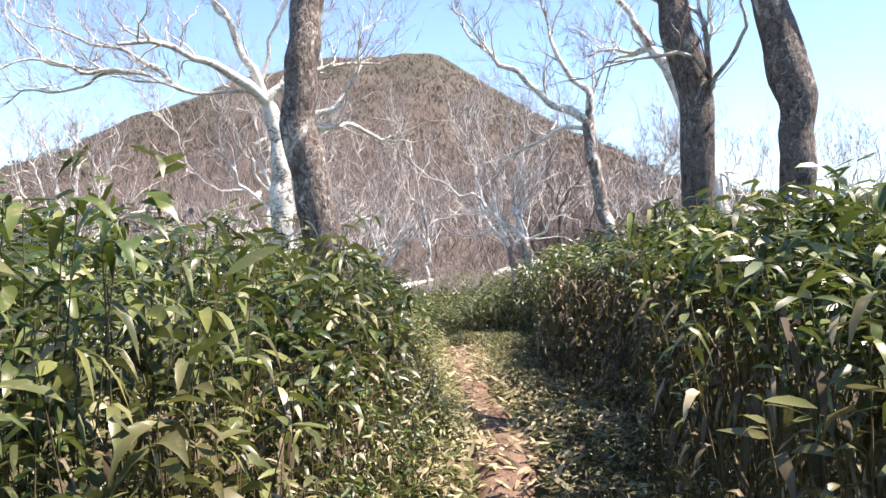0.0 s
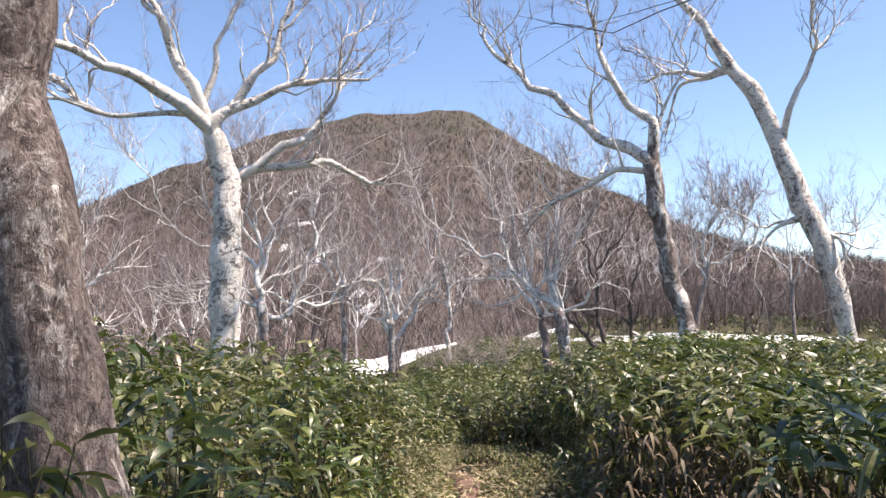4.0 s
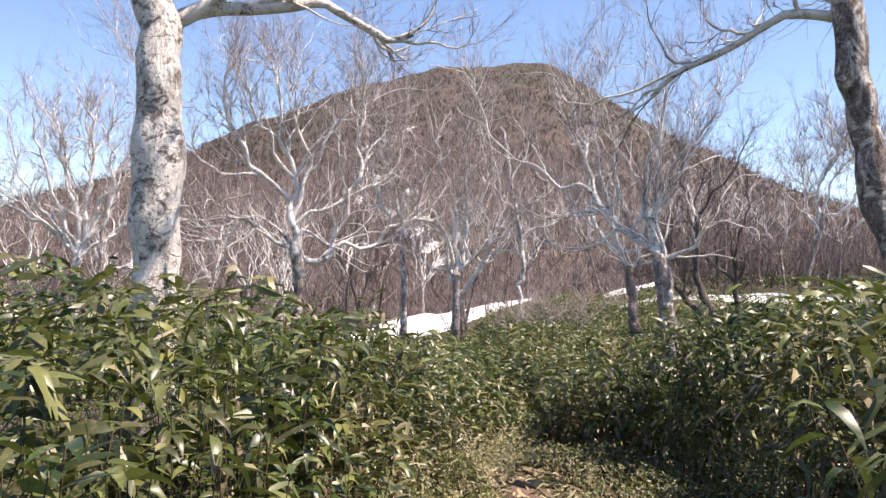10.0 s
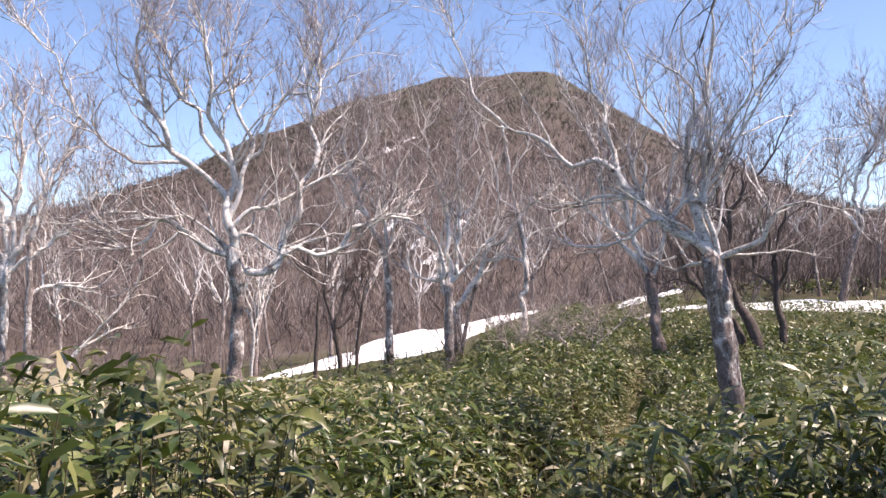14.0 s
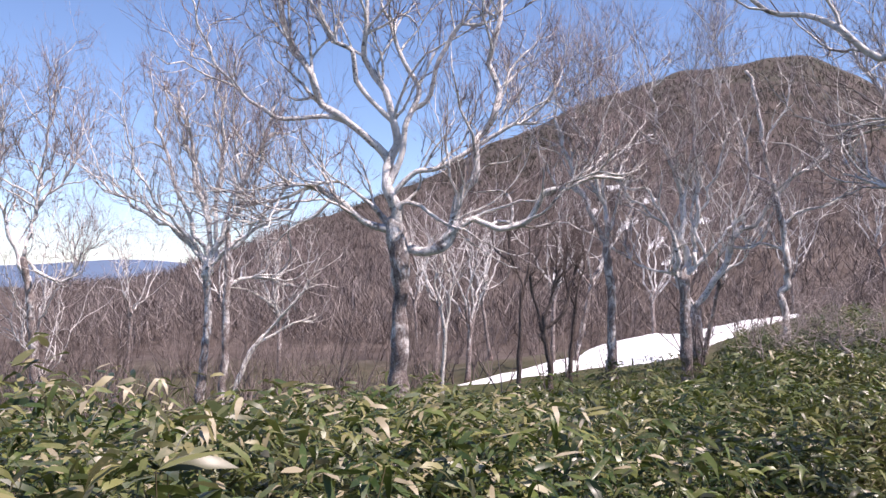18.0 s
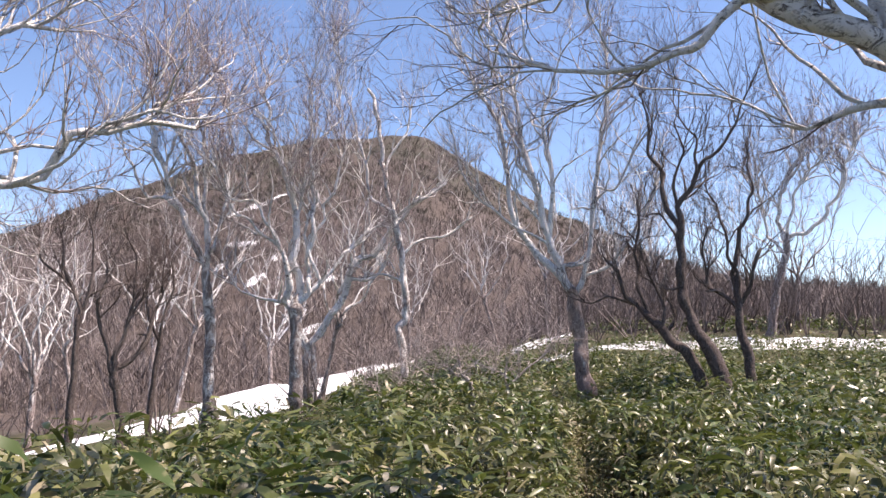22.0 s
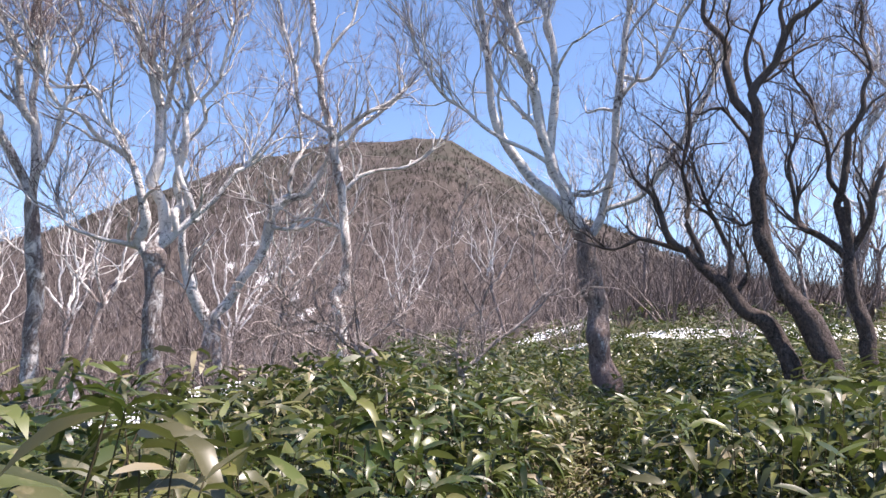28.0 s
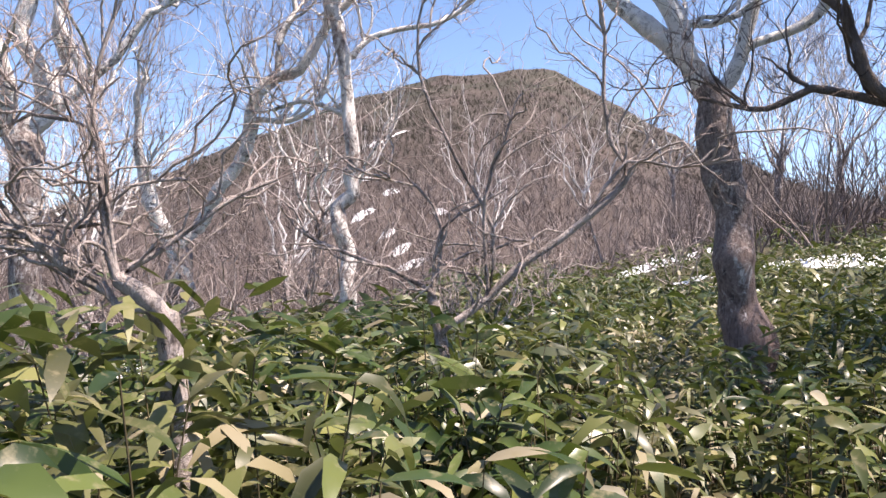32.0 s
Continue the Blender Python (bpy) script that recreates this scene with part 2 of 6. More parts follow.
def blade_mat():
    """A broad bamboo leaf with a pale midrib and dry edge, varied leaf by leaf."""
    m = leaf_mat("bamboo_blade", [(0.0, G1), (0.4, G2), (0.75, G3), (1.0, G4)], 0.36)
    nt = m.node_tree
    info = nt.nodes.new("ShaderNodeObjectInfo")
    for n in nt.nodes:
        if n.bl_idname == "ShaderNodeValToRGB" and n.inputs["Fac"].links and n.inputs["Fac"].links[0].from_socket.name == "Random Per Island":
            nt.links.new(info.outputs["Random"], n.inputs["Fac"])
            break
    return m


BLADE = blade_mat()
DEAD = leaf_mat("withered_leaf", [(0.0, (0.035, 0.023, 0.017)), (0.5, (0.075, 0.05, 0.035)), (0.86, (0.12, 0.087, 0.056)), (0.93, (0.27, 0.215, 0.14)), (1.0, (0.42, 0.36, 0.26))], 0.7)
CULM = twig_mat("sasa_culm", (0.045, 0.037, 0.019), (0.14, 0.115, 0.062))


def ground_mat():
    m, nt, b = mat("ground_earth", 0.95, 0.15)
    v = place(nt, (1, 1, 1), True)
    soil = ramp(nt, tex(nt, v, 5.0, 8, 0.7), [(0.3, (0.075, 0.048, 0.032)), (0.6, (0.15, 0.102, 0.07)), (0.8, (0.24, 0.175, 0.115))])
    litter = ramp(nt, tex(nt, v, 26.0, 5, 0.7), [(0.48, (0, 0, 0)), (0.62, (0.7, 0.7, 0.7))])
    soil = mix(nt, litter, soil, (0.27, 0.20, 0.12))
    moss = ramp(nt, tex(nt, v, 1.6, 5, 0.65), [(0.30, (0.35, 0.35, 0.35)), (0.50, (0.95, 0.95, 0.95))])
    soil = mix(nt, moss, soil, (0.045, 0.055, 0.02))
    hill = ramp(nt, tex(nt, v, 0.11, 8, 0.72), [(0.3, (0.065, 0.052, 0.046)), (0.5, (0.11, 0.09, 0.08)), (0.7, (0.16, 0.134, 0.12))])
    speck = ramp(nt, tex(nt, v, 0.9, 6, 0.75), [(0.42, (0.55, 0.5, 0.48)), (0.6, (1, 1, 1))])
    hill = mix(nt, 1.0, hill, speck, "MULTIPLY")
    # evergreen dwarf bamboo on the upper slopes
    sep = nt.nodes.new("ShaderNodeSeparateXYZ")
    nt.links.new(v, sep.inputs[0])
    hi = node(nt, "ShaderNodeMapRange", From_Min=36.0, From_Max=85.0)
    nt.links.new(sep.outputs["Z"], hi.inputs["Value"])
    gz = nt.nodes.new("ShaderNodeMath")
    gz.operation = "MULTIPLY"
    nt.links.new(hi.outputs["Result"], gz.inputs[0])
    nt.links.new(ramp(nt, tex(nt, v, 0.03, 4), [(0.38, (0, 0, 0)), (0.6, (1, 1, 1))]), gz.inputs[1])
    hill = mix(nt, gz.outputs[0], hill, (0.055, 0.054, 0.040))
    far = node(nt, "ShaderNodeVectorMath")
    far.operation = "LENGTH"
    nt.links.new(v, far.inputs[0])
    fr = node(nt, "ShaderNodeMapRange", From_Min=36.0, From_Max=60.0)
    nt.links.new(far.outputs["Value"], fr.inputs["Value"])
    col = mix(nt, fr.outputs["Result"], soil, hill)
    # distance haze put into the colour: ground turns blue from 600 m outward
    haze = node(nt, "ShaderNodeMapRange", From_Min=600.0, From_Max=1500.0)
    nt.links.new(far.outputs["Value"], haze.inputs["Value"])
    col = mix(nt, haze.outputs["Result"], col, (0.10, 0.145, 0.225))
    nt.links.new(col, b.inputs["Base Color"])
    bump(nt, b, tex(nt, v, 30.0, 6, 0.7), 0.6, 0.02)
    return m


GROUND = ground_mat()


def trail_mat():
    """Dry trodden earth with crumbs and a few roots of colour."""
    m, nt, b = mat("trail_earth", 0.95, 0.15)
    v = place(nt, (1, 1, 1), True)
    col = ramp(nt, tex(nt, v, 7.0, 8, 0.72), [(0.3, (0.115, 0.072, 0.055)), (0.55, (0.215, 0.143, 0.11)), (0.8, (0.31, 0.22, 0.172))])
    col = mix(nt, ramp(nt, tex(nt, v, 60.0, 4, 0.7), [(0.36, (0.6, 0.6, 0.6)), (0.5, (0, 0, 0))]), col, (0.11, 0.075, 0.055))
    nt.links.new(col, b.inputs["Base Color"])
    bump(nt, b, tex(nt, v, 34.0, 7, 0.7), 0.9, 0.03)
    return m


TRAIL = trail_mat()


def snow_mat():
    m, nt, b = mat("old_snow", 0.6, 0.3)
    v = place(nt, (1, 1, 1), True)
    col = ramp(nt, tex(nt, v, 3.0, 6, 0.7), [(0.25, (0.62, 0.60, 0.58)), (0.45, (0.86, 0.87, 0.89))])
    dirt = ramp(nt, tex(nt, v, 17.0, 4, 0.8), [(0.66, (0, 0, 0)), (0.74, (0.6, 0.6, 0.6))])
    col = mix(nt, dirt, col, (0.25, 0.19, 0.15))
    nt.links.new(col, b.inputs["Base Color"])
    bump(nt, b, tex(nt, v, 6.0, 5), 0.6, 0.06)
    return m


SNOW = snow_mat()


# ---- plan: the line of the path and the lie of the land ----
PY = [-8.0, 0.0, 2.8, 4.6, 6.1, 8.8, 11.0, 12.7, 13.8, 14.8, 16.0, 17.4, 18.7, 21.6, 24.4, 26.0, 29.0, 33.0, 38.0, 46.0, 54.0]
PX = [-0.3, 0.0, 0.2, 0.38, 0.37, 0.28, 0.24, 0.22, 0.02, -0.31, -0.24, 0.0, 0.32, 0.92, 1.5, 1.72, 2.25, 2.35, 2.0, 2.0, 2.0]
PZ = [-0.1, 0.05, 0.41, 0.44, 0.26, 0.1, 0.16, 0.01, -0.15, -0.42, -0.65, -0.84, -1.0, -1.28, -1.3, -1.27, -1.15, -0.9, -0.5, 0.45, 0.25]
# height of the skyline by bearing from the path, degrees to the left of +y
AZ = [-180.0, -90.0, -60.0, -40.0, -25.7, -20.1, -16.8, -13.5, -9.7, -5.1, -2.4, -0.5, 1.1, 5.3, 8.3, 11.4, 15.0, 19.5, 23.0, 28.0, 35.0, 41.0, 45.0, 50.0, 90.0, 180.0]
EL = [1.0, 1.0, 1.5, 2.6, 3.8, 4.9, 6.1, 7.7, 9.5, 11.9, 13.8, 15.0, 15.3, 15.1, 14.9, 14.2, 13.2, 11.3, 9.9, 7.3, 4.7, 2.4, 0.5, -0.5, -0.5, 1.0]
CX, CY, EYE0 = 0.0, 13.0, 1.5
BEARING = np.arange(-180, 180.5, 0.5)
_raw = np.interp(BEARING, AZ, EL)
_k = np.exp(-np.linspace(-2, 2, 7) ** 2)
SKYLINE = np.convolve(np.pad(_raw, 3, "edge"), _k / _k.sum(), "valid") + 0.10 * np.sin(BEARING * 0.9) + 0.06 * np.sin(BEARING * 2.3 + 1)


def sstep(a, b, v):
    q = np.clip((v - a) / (b - a), 0, 1)
    return q * q * (3 - 2 * q)


def waves(x, y, k):
    return np.sin(x * k + 1.3) * np.cos(y * k * 0.9 + 0.4) + 0.5 * np.sin(x * k * 2.3 + y * k * 1.7) + 0.25 * np.sin(x * k * 4.1 - y * k * 3.7 + 2.0)


def path_x(y):
    return np.interp(y, PY, PX)


def land(x, y):
    """Height of the ground at (x, y), on arrays."""
    x, y = np.asarray(x, float), np.asarray(y, float)
    d = x - path_x(y)
    z = np.interp(y, PY, PZ)
    near = z + 0.22 * sstep(0.3, 3.0, np.abs(d))
    near = near - 0.15 * np.clip(-d - 4.5 + 1.5 * sstep(20, 27, y) + 2.0 * sstep(33, 40, y), 0, 18) * sstep(6, 20, y)
    near = near + 0.05 * np.clip(d - 1.5, 0, 6) * sstep(12, 24, y) * (1 - sstep(26, 32, y))
    near = near + (0.52 * sstep(0.5, 4.5, d) + 0.008 * np.clip(d - 4, 0, 12)) * sstep(31.5, 36.5, y)
    near = near - 0.13 * np.clip(-d, 0, 6) * sstep(36, 44, y)
    near = near + 0.05 * waves(x, y, 0.9) + 0.02 * waves(x, y, 3.3) - 0.06 * (1 - sstep(0.12, 0.32, np.abs(d))) * (y < 30)
    dx, dy = x - CX, y - CY
    r = np.hypot(dx, dy)
    az = np.degrees(np.arctan2(-dx, dy))
    el = np.interp(az, BEARING, SKYLINE)
    crest = 230.0 + 220.0 * sstep(0.5, 11.0, el)
    foot = 58.0
    s = np.clip((r - foot) / (crest - foot), 0, 1)
    top = crest * np.tan(np.radians(el)) + EYE0
    low = -4.0 + 3.0 * sstep(5, -15, az)
    hill = low + (top - low) * s ** 1.18 + 1.6 * waves(x, y, 0.045) * np.minimum(s * 3, 1) * (1 - s) + 0.7 * waves(x, y, 0.2) * np.minimum(s * 3, 1) * (1 - 0.7 * s)
    hill = np.where(r > crest, top - (r - crest) * 0.16, hill)
    ridge = 1700.0 * np.tan(np.radians(1.55 + 0.35 * np.sin(az * 0.16) + 0.2 * np.sin(az * 0.41 + 1))) * np.exp(-((r - 1900) / 420.0) ** 2)
    hill = np.maximum(hill, -14.0 + ridge)
    f = sstep(38, 64, r)
    return near * (1 - f) + hill * f


def from_arrays(name, verts, faces, material, smooth=False, pale=None):
    """A mesh object from vertices (n, 3) and faces (m, 3 or 4)."""
    verts, faces = np.asarray(verts, np.float32), np.asarray(faces, np.int32)
    me = bpy.data.meshes.new(name)
    n, k = faces.shape
    me.vertices.add(len(verts))
    me.vertices.foreach_set("co", verts.ravel())
    me.loops.add(n * k)
    me.loops.foreach_set("vertex_index", faces.ravel())
    me.polygons.add(n)
    me.polygons.foreach_set("loop_start", np.arange(0, n * k, k, dtype=np.int32))
    if smooth:
        me.polygons.foreach_set("use_smooth", np.ones(n, bool))
    if pale is not None:
        me.attributes.new("pale", "FLOAT", "POINT").data.foreach_set("value", np.asarray(pale, np.float32))
    me.materials.append(material)
    me.update(calc_edges=True)
    return new(name, me)


def sheet(name, xs, ys, zs, material, wrap=False):
    """A surface from arrays of rows and columns."""
    n, m = xs.shape
    i = np.arange(n * m).reshape(n, m)
    a = i[:-1]
    b = i[1:]
    if wrap:
        f = np.stack([a, b, np.roll(b, -1, 1), np.roll(a, -1, 1)], -1).reshape(-1, 4)
    else:
        f = np.stack([a[:, :-1], b[:, :-1], b[:, 1:], a[:, 1:]], -1).reshape(-1, 4)
    return from_arrays(name, np.stack([xs, ys, zs], -1).reshape(-1, 3), f[:, ::-1], material, True)


def build_ground():
    rad = np.concatenate([[0.02], np.geomspace(0.4, 4500, 170)])
    ang = np.radians(np.linspace(0, 360, 400, endpoint=False))
    r, a = np.meshgrid(rad, ang, indexing="ij")
    x, y = CX - r * np.sin(a), CY + r * np.cos(a)
    z = land(x, y)
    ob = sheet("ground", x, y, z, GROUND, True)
    tagged(ob, "brown earth slope with leaf litter rising to a wooded mountain", "ground", kind="structure")
    # the trodden trail, a little proud in the middle and dipping under the edges
    y = np.arange(-9, 31, 0.09)
    q = np.linspace(-1, 1, 17)
    rng = np.random.default_rng(5)
    yy, qq = np.meshgrid(y, q, indexing="ij")
    half = 0.19 + 0.035 * waves(yy, yy * 0.4, 2.1) - 0.15 * sstep(13, 20, yy)
    xx = path_x(yy) + qq * half
    zz = land(xx, yy) + 0.055 * (1 - qq ** 4) - 0.06 * qq ** 4 + 0.012 * waves(xx, yy, 9.0) + rng.normal(0, 0.004, yy.shape)
    tagged(sheet("trail", xx.T, yy.T, zz.T, TRAIL), "narrow trodden trail of dry pinkish earth", "trail", kind="structure")


build_ground()


# ---- trees ----
class Tubes:
    """Collects tapered tubes into one mesh."""

    def __init__(self):
        self.v, self.f, self.p, self.n = [], [], [], 0

    def add(self, pts, radii, sides, pale=None):
        pts, radii = np.asarray(pts, float), np.asarray(radii, float)
        if radii[-1] > 0.008:
            tip = pts[-1] - pts[-2]
            pts = np.vstack([pts, pts[-1] + tip / (np.linalg.norm(tip) + 1e-9) * radii[-1] * 0.6])
            radii = np.append(radii, radii[-1] * 0.05)
            pale = None if pale is None else np.append(pale, pale[-1])
        k = len(pts)
        tan = np.gradient(pts, axis=0)
        tan /= np.linalg.norm(tan, axis=1, keepdims=True) + 1e-9
        ref = np.array([0.31, 0.87, 0.38]) if abs(tan[0, 2]) > 0.8 else np.array([0.1, 0.1, 0.99])
        u = np.cross(tan, ref)
        u /= np.linalg.norm(u, axis=1, keepdims=True) + 1e-9
        w = np.cross(tan, u)
        a = np.arange(sides) * (2 * math.pi / sides)
        ring = pts[:, None] + np.asarray(radii)[:, None, None] * (u[:, None] * np.cos(a)[None, :, None] + w[:, None] * np.sin(a)[None, :, None])
        if pale is not None:
            self.p.append(np.repeat(pale, sides))
        self.v.append(ring.reshape(-1, 3))
        i = np.arange(k * sides).reshape(k, sides) + self.n
        q = np.stack([i[:-1], np.roll(i[:-1], -1, 1), np.roll(i[1:], -1, 1), i[1:]], -1).reshape(-1, 4)
        self.f.append(q)
        self.n += k * sides

    def build(self, name, material):
        if not self.v:
            return None
        return from_arrays(name, np.concatenate(self.v), np.concatenate(self.f), material, True, np.concatenate(self.p) if self.p else None)


def spline(pts, step):
    """Catmull-Rom through the points (x, y, z, radius)."""
    p = np.asarray(pts, float)
    p = np.vstack([2 * p[0] - p[1], p, 2 * p[-1] - p[-2]])
    out = []
    for i in range(1, len(p) - 2):
        n = max(2, int(np.linalg.norm(p[i + 1, :3] - p[i, :3]) / step))
        q = np.linspace(0, 1, n, endpoint=False)[:, None]
        a, b, c, d = p[i - 1], p[i], p[i + 1], p[i + 2]
        out.append(0.5 * (2 * b + (c - a) * q + (2 * a - 5 * b + 4 * c - d) * q ** 2 + (3 * b - a - 3 * c + d) * q ** 3))
    out.append(p[-2:-1])
    r = np.concatenate(out)
    r[:, 3] = np.maximum(r[:, 3], 0.002)
    return r


def shoot(rng, start, way, length, segs, lift, wander):
    """A free-growing twig line."""
    pts, d = [np.array(start)], np.array(way) / (np.linalg.norm(way) + 1e-9)
    for _ in range(segs):
        d = d + rng.normal(0, wander, 3) + np.array([0, 0, lift])
        d /= np.linalg.norm(d)
        pts.append(pts[-1] + d * (length / segs))
    return np.array(pts), d


def gnarl(rng, line, amount):
    """Bend a line with slow random kinks, its first point kept."""
    n = len(line)
    k = max(3, int(n / 2.6))
    knots = rng.normal(0, amount, (k, 3))
    knots[0] = 0
    q = np.linspace(0, k - 1, n)
    return line + np.stack([np.interp(q, np.arange(k), knots[:, i]) for i in range(3)], -1)


class Sprays:
    """Collects many thin crooked twigs, each with smaller ones on it, into one mesh for each of two sizes."""

    def __init__(self):
        self.bits = ([], [])

    def add(self, rng, p, d, length, radius, levels, lift, wild, kids):
        p, d, length, radius = np.asarray(p, float), np.asarray(d, float), np.asarray(length, float), np.asarray(radius, float)
        n, segs = len(p), (1, 3, 5, 6)[levels]
        pts, ways = [p], []
        for _ in range(segs):
            d = d + rng.normal(0, wild * (1.25 if levels > 1 else 1.0), (n, 3)) + np.array([0, 0, lift])
            d = d / (np.linalg.norm(d, axis=1, keepdims=True) + 1e-9)
            p = p + d * (length / segs)[:, None]
            pts.append(p)
            ways.append(d)
        pts, ways = np.stack(pts, 1), np.stack(ways, 1)
        self.bits[0 if levels > 1 else 1].append((pts, radius[:, None] * np.linspace(1.0, 0.35, segs + 1)[None]))
        if levels:
            i = np.repeat(np.arange(n), kids)
            at = rng.integers(1, segs + 1, len(i))
            w = ways[i, at - 1]
            side = rng.normal(0, 1, (len(i), 3))
            side -= w * (side * w).sum(1, keepdims=True)
            side /= np.linalg.norm(side, axis=1, keepdims=True) + 1e-9
            q = rng.uniform(0, 1, len(i))[:, None]
            start = pts[i, at - 1] * (1 - q) + pts[i, at] * q
            self.add(rng, start, w + side * rng.uniform(0.35, 0.95, len(i))[:, None], length[i] * rng.uniform(0.38, 0.78, len(i)), radius[i] * 0.66, levels - 1, lift * 1.15, wild, kids)

    def build(self, which, name, material):
        v, f, start = [], [], 0
        for pts, rad in self.bits[which]:
            n, k, _ = pts.shape
            way = pts[:, -1] - pts[:, 0]
            way /= np.linalg.norm(way, axis=1, keepdims=True) + 1e-9
            u = np.cross(way, np.array([0.31, 0.87, 0.38]))
            u /= np.linalg.norm(u, axis=1, keepdims=True) + 1e-9
            w = np.cross(way, u)
            a = np.arange(3) * (2 * math.pi / 3)
            ring = pts[:, :, None] + rad[:, :, None, None] * (u[:, None, None] * np.cos(a)[None, None, :, None] + w[:, None, None] * np.sin(a)[None, None, :, None])
            # rings along the twig, then a point at its tip
            i = np.arange(n)[:, None, None] * (k * 3 - 2) + np.arange((k - 1) * 3).reshape(1, k - 1, 3) + start
            tip = np.broadcast_to(np.arange(n)[:, None] * (k * 3 - 2) + (k - 1) * 3 + start, (n, 3))
            lo, hi = i[:, :-1], i[:, 1:]
            f.append(np.stack([lo, np.roll(lo, -1, 2), np.roll(hi, -1, 2)], -1).reshape(-1, 3))
            f.append(np.stack([lo, np.roll(hi, -1, 2), hi], -1).reshape(-1, 3))
            f.append(np.stack([i[:, -1], np.roll(i[:, -1], -1, 1), tip], -1).reshape(-1, 3))
            v.append(np.concatenate([ring[:, :-1].reshape(n, -1, 3), pts[:, -1:]], 1).reshape(-1, 3))
            start += n * (k * 3 - 2)
        return from_arrays(name, np.concatenate(v), np.concatenate(f), material, True) if v else None


def sprout(rng, sprays, line, radii, size, density, lift=0.12, first=0.25, thick=1.0, wild=0.2, levels=2, kids=3):
    """Side twigs along a branch, thickest towards its end, and leaders on from it."""
    total = np.linalg.norm(np.diff(line, axis=0), axis=1).sum()
    q = np.concatenate([first + (1 - first) * rng.uniform(0, 1, int(total * density) + 1) ** 0.75, np.ones(2)])
    i = np.clip((q * (len(line) - 1)).astype(int), 1, len(line) - 1)
    t = line[i] - line[np.maximum(i - 2, 0)]
    t /= np.linalg.norm(t, axis=1, keepdims=True) + 1e-9
    side = rng.normal(0, 1, (len(q), 3))
    side -= t * (side * t).sum(1, keepdims=True)
    side /= np.linalg.norm(side, axis=1, keepdims=True) + 1e-9
    lead = q >= 1.0
    way = t + side * np.where(lead, rng.uniform(0.15, 0.45, len(q)), rng.uniform(0.5, 1.1, len(q)))[:, None] + np.array([0, 0, lift * 2])
    way /= np.linalg.norm(way, axis=1, keepdims=True)
    length = size * rng.uniform(0.45, 1.1, len(q)) * np.where(lead, 1.25, 1.15 - 0.45 * q)
    radius = np.minimum(radii[i] * 0.62, (0.0050 + 0.0022 * (levels > 2)) * length + 0.0036) * thick
    sprays.add(rng, line[i], way, length, radius, levels, lift, wild, kids)


T = {}
# A
T["A"] = [(-0.72, 5.7, 1.03), [(-0.00, 0.00, 0.00, 0.138), (-0.02, -0.00, 0.17, 0.128), (-0.10, -0.04, 0.41, 0.136), (-0.18, -0.07, 0.72, 0.123), (-0.26, -0.10, 1.15, 0.131), (-0.32, -0.13, 1.57, 0.123), (-0.29, -0.12, 2.01, 0.116), (-0.24, -0.09, 2.39, 0.107), (-0.18, -0.07, 2.79, 0.093)]]
# B
T["B"] = [(-2.57, 12.36, 1.13), [(-0.00, 0.00, -0.00, 0.193), (-0.01, -0.00, 0.52, 0.182), (-0.02, -0.00, 1.40, 0.177), (-0.02, -0.00, 2.29, 0.154), (-0.19, -0.07, 2.88, 0.136)]]
T["B"].append([(0.06, 0.03, 2.33, 0.083), (0.39, 0.15, 2.53, 0.072), (0.95, 0.37, 2.60, 0.052), (1.18, 0.46, 2.65, 0.046), (1.65, 0.64, 2.44, 0.038), (1.90, 0.74, 2.54, 0.022)])
T["B"].append([(-0.21, -0.08, 2.88, 0.118), (-0.53, -0.20, 3.09, 0.105), (-0.95, -0.36, 3.34, 0.087), (-1.25, -0.48, 3.46, 0.069), (-1.69, -0.65, 3.50, 0.051), (-2.16, -0.83, 3.39, 0.033)])
T["B"].append([(-0.32, -0.12, 2.93, 0.053), (-0.68, -0.26, 2.99, 0.041), (-1.19, -0.46, 2.97, 0.034), (-1.58, -0.61, 3.05, 0.028), (-2.15, -0.83, 3.08, 0.017)])
T["B"].append([(-0.24, -0.09, 2.94, 0.106), (-0.46, -0.18, 3.33, 0.088), (-0.65, -0.25, 3.73, 0.076), (-0.81, -0.31, 4.13, 0.047)])
T["B"].append([(-0.16, -0.06, 3.00, 0.059), (-0.17, -0.06, 3.42, 0.047), (-0.07, -0.03, 3.79, 0.042), (0.03, 0.01, 4.29, 0.024)])
T["B"].append([(-0.11, -0.04, 3.01, 0.095), (0.10, 0.04, 3.33, 0.078), (0.31, 0.12, 3.65, 0.066), (0.48, 0.19, 3.86, 0.055), (0.69, 0.27, 4.38, 0.037)])
T["B"].append([(-0.00, 0.00, 3.05, 0.071), (0.54, 0.21, 3.37, 0.049), (0.93, 0.36, 3.56, 0.037), (1.52, 0.59, 3.59, 0.019)])
T["B"].append([(0.22, 0.09, 2.46, 0.066), (0.66, 0.26, 2.76, 0.055), (1.05, 0.41, 3.29, 0.037), (1.22, 0.47, 3.56, 0.028), (1.25, 0.48, 3.94, 0.019)])
T["B"].append([(-1.78, -0.44, 3.55, 0.045), (-2.39, -0.60, 3.70, 0.040), (-3.22, -0.80, 3.66, 0.032), (-3.45, -0.86, 3.88, 0.024), (-3.76, -0.93, 4.27, 0.020), (-3.92, -0.97, 4.55, 0.012)])
T["B"].append([(-1.31, -0.33, 3.50, 0.057), (-1.55, -0.39, 3.71, 0.049), (-2.01, -0.50, 4.02, 0.040), (-2.71, -0.67, 4.24, 0.032), (-3.17, -0.79, 4.50, 0.020)])
